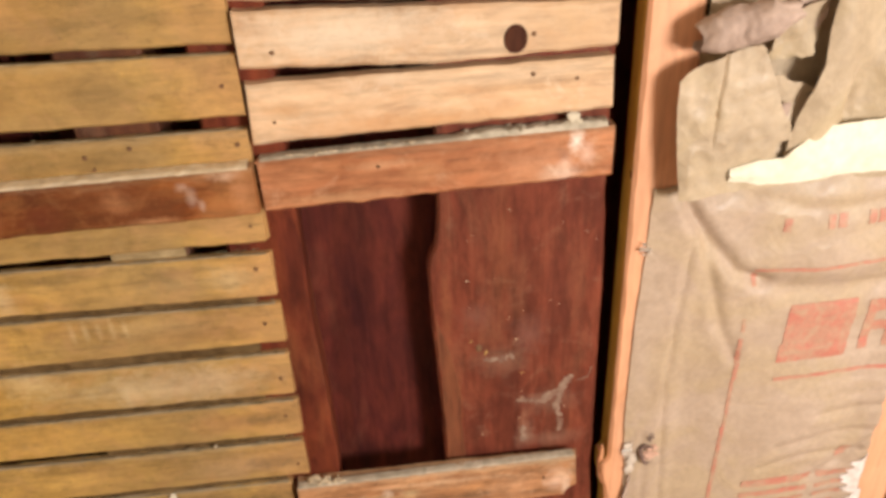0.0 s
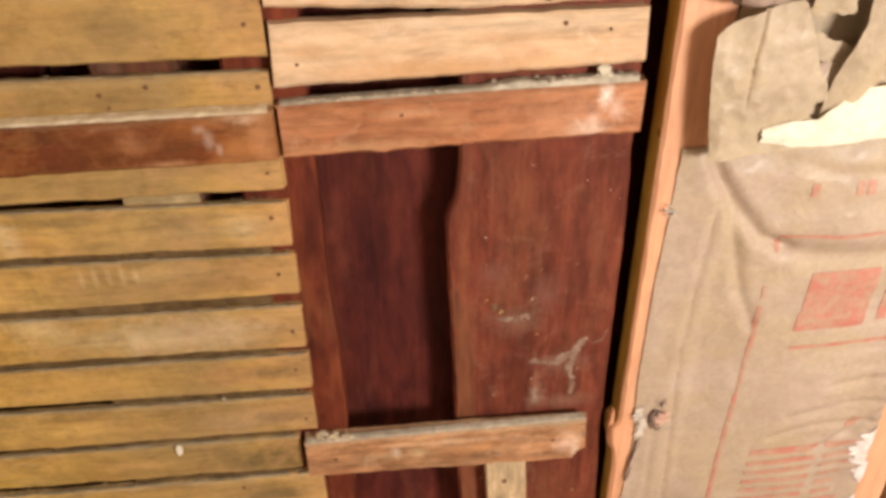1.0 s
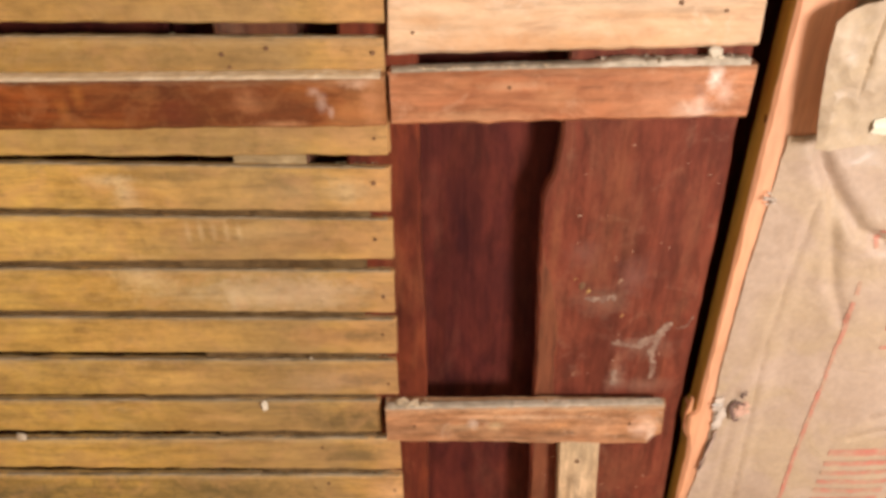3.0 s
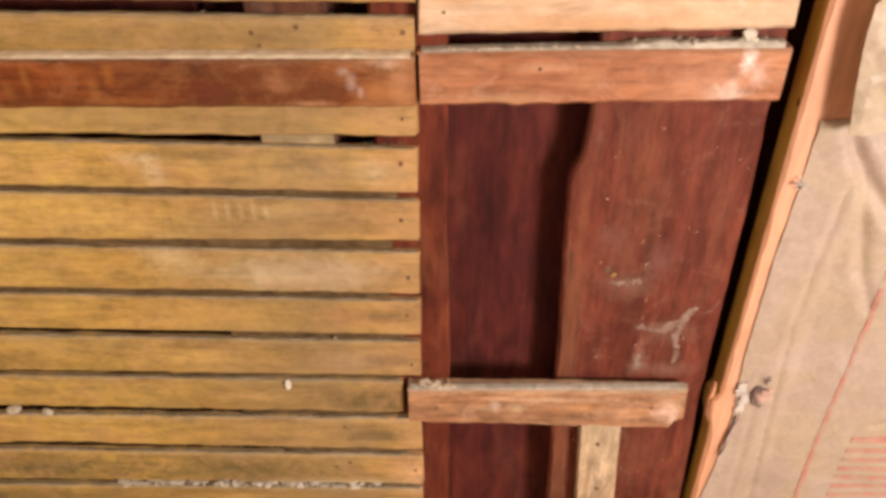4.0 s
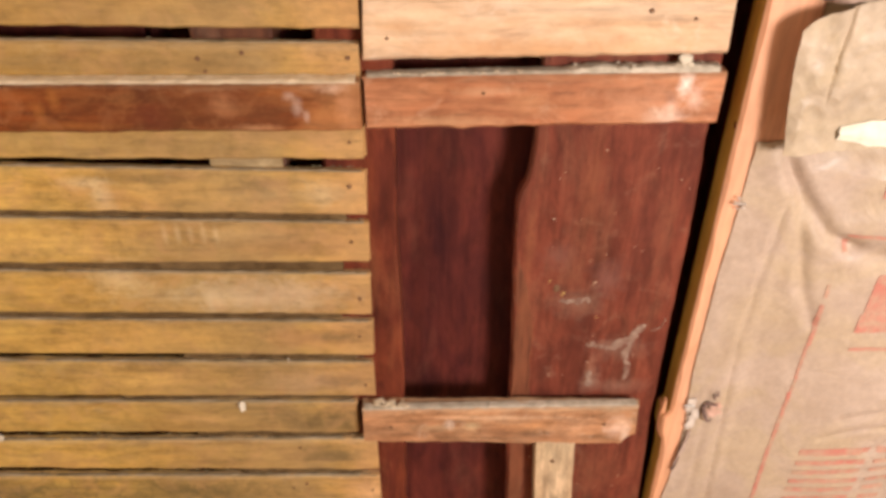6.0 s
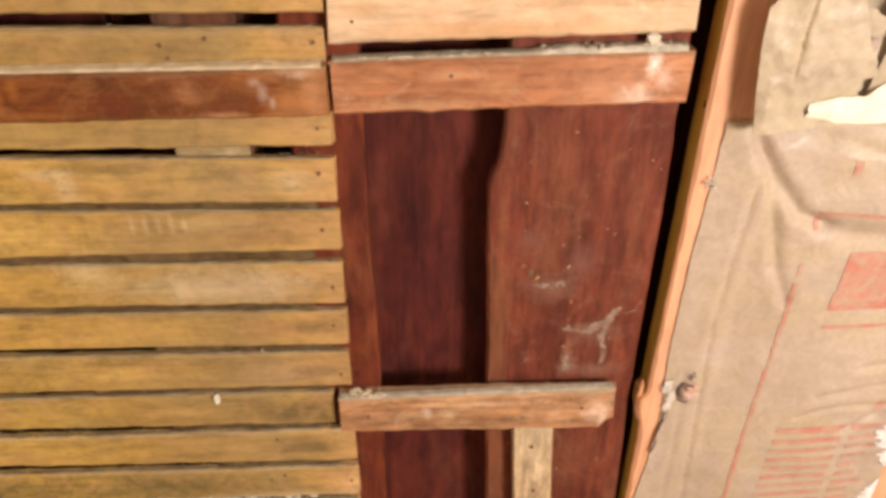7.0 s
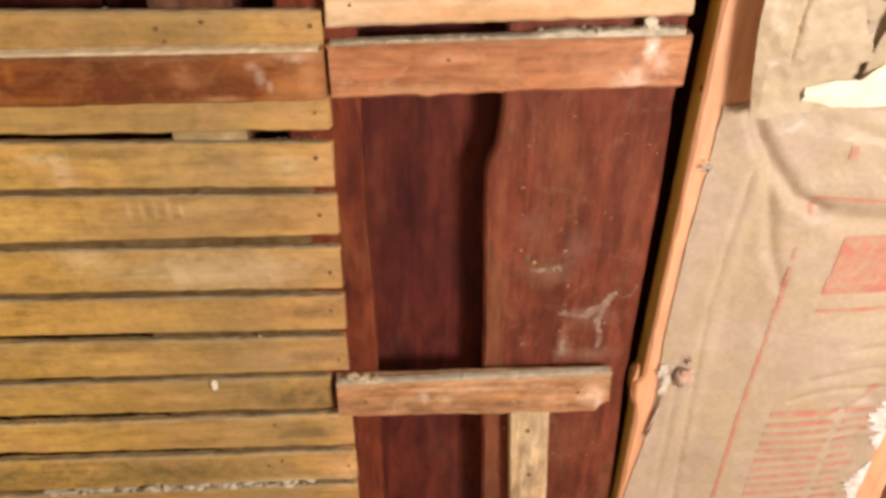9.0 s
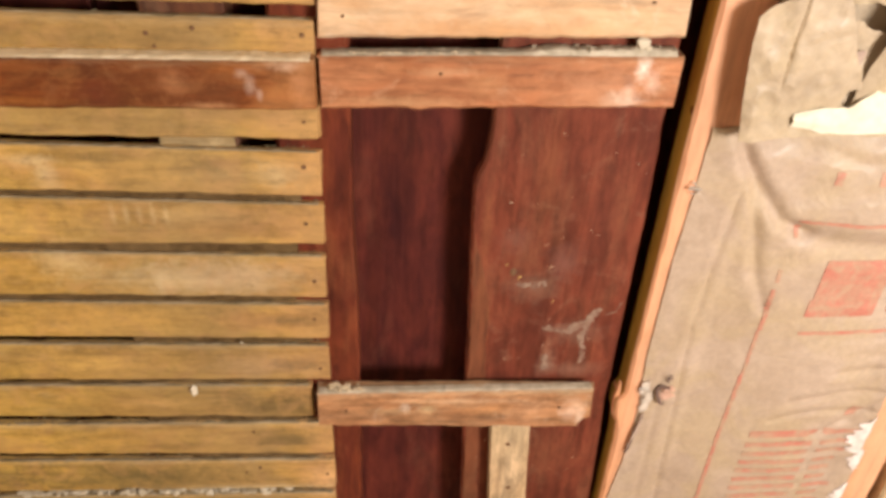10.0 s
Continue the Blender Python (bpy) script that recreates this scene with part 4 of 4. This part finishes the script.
def paper(x, z):
    """The depth of the paper's face at x, z."""
    f = min(1.0, max(0.0, (x - 0.186) / 0.02))
    g = min(1.0, max(0.0, (0.384 - x) / 0.02))
    y = 0.4605 + 0.0045 * min(f, g) - 0.006 * math.sin(math.pi * min(1, max(0, (x - 0.19) / 0.19)))
    for pts, wide, deep in FOLDS:
        d = away(x, z, pts)
        deep *= 0.74
        y += deep * math.exp(-(d / wide) ** 2) - 0.3 * deep * math.exp(-((d - 2.2 * wide) / (1.6 * wide)) ** 2)
    y += 0.007 * min(1.0, max(0.0, (z - 1.114) / 0.02)) * min(1.0, max(0.0, (x - 0.19) / 0.02))
    y -= 0.006 * math.exp(-(((x - 0.31) / 0.06) ** 2 + ((z - 1.066) / 0.02) ** 2))
    y += 0.0016 * n1(x * 22, z * 16, 3) * min(1, f + 0.15) + 0.0007 * n1(x * 70, z * 60, 8)
    y += 0.0011 * min(1, max(0, (x - 0.28) / 0.06)) * n1(x * 18, z * 95, 5)
    return min(y, 0.4612) if x < 0.184 or x > 0.385 else y


def left_rim(z):
    return float(np.interp(z, [0.5, 0.715, 0.79, 0.856, 0.917, 1.022, 1.083, 1.14], [0.150, 0.151, 0.159, 0.161, 0.1565, 0.157, 0.160, 0.161])) + 0.0006 * n1(z * 90, 2)


def right_rim(z):
    return 0.388 + 0.004 * n1(z * 40, 9) + (0.004 if z < 0.8 else 0.0)


def facing(u, v):
    z = 0.50 + v * 0.637
    top = 0.004 * n1(u * 9, 4) * v ** 20
    x = left_rim(z) + u * (right_rim(z) - left_rim(z))
    return (x, paper(x, z), z + top)


face = part("paper_facing", sheet(facing, 110, 260), M_KRAFT, batt, "creased brown kraft paper with faded red print")


def ink(name, x0, x1, z0, z1, material=M_INK, slope=0.0, label="faded red print"):
    nu, nv = max(2, int((x1 - x0) / 0.002)), max(2, int((z1 - z0) / 0.002))

    def place(u, v):
        x, z = x0 + u * (x1 - x0) + slope * v, z0 + v * (z1 - z0)
        x += 0.0005 * n1(z * 300, x * 40, 4) + 0.0004 * n1(z * 90, 7)
        z += 0.0004 * n1(x * 260, z * 60, 2)
        return (x, paper(x, z) - 0.0005, z)

    return part(name, sheet(place, min(nu, 70), min(nv, 180), 0.0003), material, face, label)


ink("printed_line", 0.246, 0.383, 1.0595, 1.0625)
ink("printed_line", 0.280, 0.383, 0.9465, 0.950)
ink("printed_line", 0.2435, 0.2470, 0.952, 0.995)
ink("printed_line", 0.2440, 0.2470, 1.002, 1.014, M_INK_PALE)
ink("printed_line", 0.2430, 0.2458, 0.9005, 0.9515, M_INK_PALE)
ink("printed_line", 0.2395, 0.2430, 0.51, 0.90, M_INK, 0.002)
ink("printed_line", 0.2475, 0.2515, 1.044, 1.054, M_INK_PALE)
ink("printed_square", 0.281, 0.338, 1.0, 1.024)
ink("printed_square", 0.281, 0.338, 0.984, 1.0, M_INK_PALE)
ink("printed_square", 0.279, 0.338, 0.966, 0.984)
ink("printed_mark", 0.349, 0.357, 0.97, 1.02)
ink("printed_mark", 0.357, 0.378, 1.008, 1.02)
ink("printed_mark", 0.357, 0.376, 0.988, 0.998)
ink("printed_mark", 0.37, 0.379, 0.97, 0.99)
for x, w in ((0.2615, 0.006), (0.295, 0.006), (0.3035, 0.007), (0.328, 0.006), (0.336, 0.006), (0.3445, 0.006)):
    ink("printed_mark", x, x + w, 1.093, 1.104, M_INK_PALE)
ink("printed_bar", 0.2715, 0.338, 0.8205, 0.8285)
ink("printed_bar", 0.3445, 0.378, 0.8215, 0.8275, M_INK_PALE)
for k in range(19):
    z = 0.8105 - 0.0124 * k
    ink("printed_bar", 0.2712, 0.334 + 0.004 * rng.random(), z - 0.0028, z + 0.0028, M_INK if k == 0 else M_INK_PALE)
    if k < 12:
        ink("printed_bar", 0.3445, 0.364 + 0.010 * rng.random(), z - 0.0024, z + 0.0024, M_INK_PALE)
ink("printed_mark", 0.356, 0.366, 0.846, 0.857, M_INK_PALE, 0.005)

# fibre filling behind the paper
part("fibre_filling", sheet(lambda u, v: (0.187 + 0.194 * u, 0.478 + 0.012 * n1(u * 9, v * 14, 2) + 0.004 * n1(u * 40, v * 60, 6), 0.51 + 0.9 * v), 50, 150, 0.06), M_FIBRE, batt, "yellowish glass fibre")


def scrap(name, a, b, c, d, seed, amp, material, label, nu=26, nv=26, bulge=0.0, ragged=0.003, wave=26.0, crease=0.0):
    """A crumpled piece of paper between four corners (a low left, b low right, c top right, d top left)."""
    a, b, c, d = (Vector(p) for p in (a, b, c, d))

    def place(u, v):
        p = (a * (1 - u) + b * u) * (1 - v) + (d * (1 - u) + c * u) * v
        k = seed * 5.3
        ridge = 1 - 2 * abs(n1(p.x * wave + k, p.z * wave, k))
        p.y += amp * (n1(p.x * wave * 1.7, p.z * wave * 1.3 + k, k) + 0.6 * ridge) - bulge * math.sin(math.pi * u) * math.sin(math.pi * v)
        p.y += crease * math.exp(-((u - 0.42 - 0.02 * v) / 0.022) ** 2) * min(1.0, max(0.0, 2.5 * v - 0.9))
        rim = max(abs(u - 0.5), abs(v - 0.5)) ** 6 * 64
        p.x += ragged * rim * n1(v * 7 + k, u * 7, 1.0)
        p.z += ragged * rim * n1(u * 8 + k, v * 8, 4.0)
        return p

    return part(name, sheet(place, nu, nv), material, batt, label)


scrap("paper_scrap", (0.186, 0.466, 1.13), (0.41, 0.464, 1.13), (0.41, 0.452, 1.41), (0.184, 0.453, 1.41), 8, 0.004, M_KRAFT_OLD, "crumpled kraft paper behind the tears", nu=60, nv=70, wave=20)
FLAP_LEFT = line((1.137, 0.1718), (1.153, 0.1697), (1.177, 0.1668), (1.20, 0.1648), (1.223, 0.1635))
FLAP_TOP = line((0.163, 1.2215), (0.167, 1.2265), (0.173, 1.2305), (0.189, 1.2362), (0.203, 1.2405), (0.214, 1.242), (0.225, 1.232), (0.236, 1.214), (0.245, 1.206))
FLAP_LOW = line((0.170, 1.1372), (0.183, 1.1352), (0.203, 1.1395), (0.26, 1.141))
FLAP_RIGHT = line((1.13, 0.262), (1.165, 0.245), (1.172, 0.235), (1.183, 0.237), (1.193, 0.246), (1.208, 0.243), (1.22, 0.234), (1.245, 0.215))


def flap_depth(x, z):
    """The depth of the torn flap's face, with its upright crease."""
    y = 0.4415 + 0.05 * max(0.0, x - 0.19) + 0.0011 * n1(x * 55, z * 40, 7) + 0.0009 * n1(x * 120, z * 110, 2)
    y += 0.0021 * math.exp(-((x - 0.1915 - 0.03 * (z - 1.214)) / 0.0011) ** 2) * min(1.0, max(0.0, (z - 1.165) / 0.03))
    y -= 0.0016 * math.exp(-((x - 0.181) / 0.006) ** 2 - ((z - 1.193) / 0.006) ** 2)
    return y - 0.0022 * math.exp(-((x - 0.176) / 0.005) ** 2 - ((z - 1.157) / 0.012) ** 2)


def flap(u, v):
    z = 1.137 + 0.105 * v
    x = FLAP_LEFT(z) + u * (FLAP_RIGHT(z) - FLAP_LEFT(z))
    z = FLAP_LOW(x) + (FLAP_TOP(x) - FLAP_LOW(x)) * v + 0.0008 * n1(x * 160, v * 2, 3)
    x += 0.0007 * n1(z * 120, 5) * (u < 0.01)
    return (x, flap_depth(x, z), z)


part("paper_flap", sheet(flap, 70, 80), M_KRAFT_OLD, batt, "torn upright flap of kraft paper")
scrap("paper_flap", (0.222, 0.4495, 1.138), (0.268, 0.4505, 1.152), (0.266, 0.450, 1.205), (0.222, 0.4475, 1.222), 2, 0.0024, M_KRAFT_OLD, "crumpled kraft paper", nu=40, nv=50, wave=44)
scrap("paper_scrap", (0.238, 0.450, 1.252), (0.254, 0.449, 1.248), (0.260, 0.446, 1.31), (0.243, 0.447, 1.31), 5, 0.003, M_BROWN, "narrow folded brown paper", nu=30, nv=40, wave=40)


SHEET_EDGE = line((1.158, 0.243), (1.185, 0.247), (1.207, 0.251), (1.225, 0.256), (1.25, 0.2545), (1.41, 0.262))


def hanging(u, v):
    """A loose sheet with upright folds."""
    left = SHEET_EDGE(1.158 + 0.25 * v) + 0.0016 * n1(v * 22, 3)
    x = left + (0.41 - left) * u
    z = 1.158 + 0.25 * v + 0.006 * (1 - v) ** 6 * n1(u * 9, 7)
    y = 0.4475 - 0.010 * v - 0.011 * math.sin(u * 15.0 + 2.2 * v) * (0.4 + 0.6 * v) + 0.003 * n1(x * 60, z * 30, 2)
    y += 0.006 * math.exp(-((x - 0.285) / 0.0035) ** 2 - ((z - 1.197) / 0.018) ** 2)
    y -= 0.003 * math.exp(-(u / 0.12) ** 2 - ((z - 1.225) / 0.022) ** 2)
    return (x, y, z)


part("paper_sheet", sheet(hanging, 70, 70), M_KRAFT_OLD, batt, "loose kraft paper hanging in upright folds")


def roll(u, v):
    """A torn curl of paper, rolled about a slanting line."""
    f = Vector((0.1735, 0.4465, 1.2475)).lerp(Vector((0.2315, 0.437, 1.264)), u)
    a = radians(-150 + 250 * v)
    r = 0.0125 * min(1.0, 0.72 + 2 * u) * min(1.0, 0.45 + 2.2 * (1 - u)) * (1 + 0.2 * n1(u * 4, v * 3, 3) + 0.08 * n1(u * 14, v * 9, 6))
    slant = Vector((0.058, -0.0095, 0.0165)).normalized()
    out = slant.cross(Vector((0, 1, 0))).normalized()
    p = f + out * (r * math.sin(a)) - Vector((0, 1, 0)) * (r * math.cos(a))
    return p + slant * 0.004 * n1(v * 5, u * 3, 9)


part("paper_roll", sheet(roll, 50, 40), M_BROWN, batt, "torn curl of greyish paper")
STRIP_LOW = line((0.2045, 1.149), (0.227, 1.144), (0.25, 1.142), (0.266, 1.143), (0.289, 1.145), (0.41, 1.1455))
STRIP_TOP = line((0.2045, 1.1575), (0.224, 1.162), (0.242, 1.1625), (0.259, 1.176), (0.273, 1.183), (0.307, 1.1845), (0.41, 1.187))


def strip(u, v):
    x = 0.2045 + 0.20 * u
    lo, hi = STRIP_LOW(x) + 0.0012 * n1(x * 90, 2), STRIP_TOP(x) + 0.0018 * n1(x * 110, 5)
    return (x + 0.0008 * n1(v * 5, 8) * (1 - u) ** 8, 0.4410 + 0.03 * min(0.1, x - 0.2045) - 0.002 * math.sin(math.pi * v) + 0.0008 * n1(x * 50, v * 3, 4), lo + (hi - lo) * v)


part("paper_strip", sheet(strip, 70, 12), M_CREAM, batt, "cream torn strip of paper")
scrap("paper_scrap", (0.150, 0.459, 1.272), (0.205, 0.455, 1.276), (0.205, 0.452, 1.40), (0.158, 0.455, 1.40), 10, 0.003, M_KRAFT_OLD, "torn paper flange over a stud", ragged=0.004)


scrap("paper_scrap", (0.222, 0.4505, 1.228), (0.2505, 0.4475, 1.231), (0.256, 0.445, 1.268), (0.229, 0.447, 1.258), 21, 0.0035, M_KRAFT_OLD, "slanting fold of kraft paper", wave=40, ragged=0.002, nu=30, nv=30)
scrap("paper_scrap", (0.2345, 0.4475, 1.186), (0.2415, 0.4475, 1.187), (0.2425, 0.4455, 1.2), (0.236, 0.4455, 1.2), 22, 0.003, M_BROWN, "small crumpled scrap of brown paper", wave=60, ragged=0.002, nu=24, nv=30)

# staples, a torn hole and pale fuzz along the flange
for x, z in ((0.1585, 1.088), (0.160, 0.885)):
    staple = part("staple", bar("x", x - 0.0045, x + 0.0045, z - 0.0007, z + 0.0007, 0.4575, 0.459, 3, 0.0, 0.0004, 4), M_STEEL, batt, "bright wire staple")
part("torn_fuzz", crumbs(14, 61, lambda r: (0.157 + r.uniform(-0.003, 0.006), 0.4588, 1.088 + r.uniform(-0.005, 0.006)), 0.0011), M_FUZZ, batt, "whitish torn paper fibres")
for a, b, c, seed in ((0.1575, 0.8785, 0.892, 16), (0.161, 0.858, 0.880, 17)):
    scrap("torn_edge", (a, 0.4590, b), (a + 0.0065, 0.4590, b - 0.001), (a + 0.007, 0.4582, c), (a + 0.0015, 0.4585, c + 0.001), seed, 0.0010, M_FUZZ, "whitish torn paper fibres", nu=14, nv=22, ragged=0.006)
bm = bmesh.new()
ring_pts = []
for i in range(22):
    a = radians(62 + i * 10.5)
    k = 1 + 0.16 * math.sin(3 * a)
    ring_pts.append(Vector((0.1795 + 0.0068 * k * math.cos(a), 0.4572 - 0.0016 * math.sin(2 * a), 0.879 + 0.0098 * k * math.sin(a))))
for i, (p, q) in enumerate(zip(ring_pts, ring_pts[1:])):
    m = Matrix.Translation((p + q) / 2) @ (q - p).to_track_quat("Z", "Y").to_matrix().to_4x4()
    thick = 0.0008 + 0.0011 * math.sin(math.pi * i / 20) + 0.0003 * n1(i * 0.7, 3)
    bmesh.ops.create_cone(bm, cap_ends=True, segments=6, radius1=thick, radius2=thick, depth=(q - p).length * 1.2, matrix=m)
part("torn_curl", bm, M_RIM_SHADE, batt, "dark curled rim of a torn hole")
part("torn_curl", crumbs(7, 66, lambda r: (0.1795 + r.uniform(-0.001, 0.003), 0.4588, 0.896 + r.uniform(-0.004, 0.004)), 0.0013), M_RIM_SHADE, batt, "dark lifted paper above the hole")
part("torn_fuzz", crumbs(40, 64, lambda r: (0.1808 + r.uniform(-0.0045, 0.005), 0.4592, 0.8795 + r.uniform(-0.0075, 0.0075)), 0.0018), M_PINK, batt, "pinkish torn paper fibres")
scrap("torn_edge", (0.1572, 0.4585, 0.802), (0.1605, 0.459, 0.8085), (0.1672, 0.4575, 0.853), (0.1640, 0.456, 0.854), 13, 0.0012, M_BROWN, "lifted edge of torn paper", nu=6, nv=16)
# dark bar in place of the shadow along the torn edge
part("torn_curl", bar("z", 0.803, 0.852, line((0.803, 0.1570), (0.811, 0.1596), (0.832, 0.1606), (0.852, 0.1652)), line((0.803, 0.1590), (0.811, 0.1612), (0.832, 0.1625), (0.852, 0.1662)), 0.4575, 0.459, 14, 0.0009, 0.0004, 40), M_RIM_SHADE, batt, "dark strip for the shade along the tear")


def torn_sheen_patch(z0, z1, reach, seed):
    """White gloss sheen, painted as a skin at the facing's torn edge, in ragged fingers that follow its creases."""
    def place(u, v):
        z = z0 + (z1 - z0) * v
        end = right_rim(z) - 0.0005
        ragged = 1 + 0.9 * n1(z * 80, seed) + 0.55 * n1(z * 260, seed + 3) + 0.3 * n1(z * 600, seed + 5)
        start = end - reach * (0.12 + 0.88 * math.sin(math.pi * v)) * max(0.1, ragged)
        x = start + (end - start) * u
        return (x, paper(x, z) - 0.0009 - 0.0010 * max(0.0, n1(x * 120, z * 90, seed)), z + 0.003 * (1 - u) * n1(z * 140, seed + 9))

    part("torn_edge", sheet(place, 18, 90, 0.0004), M_WHITE_SHEEN, batt, "white gloss sheen painted along the torn edge of the paper")


torn_sheen_patch(0.77, 0.846, 0.015, 3)
torn_sheen_patch(0.685, 0.752, 0.014, 8)
torn_sheen_patch(0.55, 0.66, 0.016, 12)
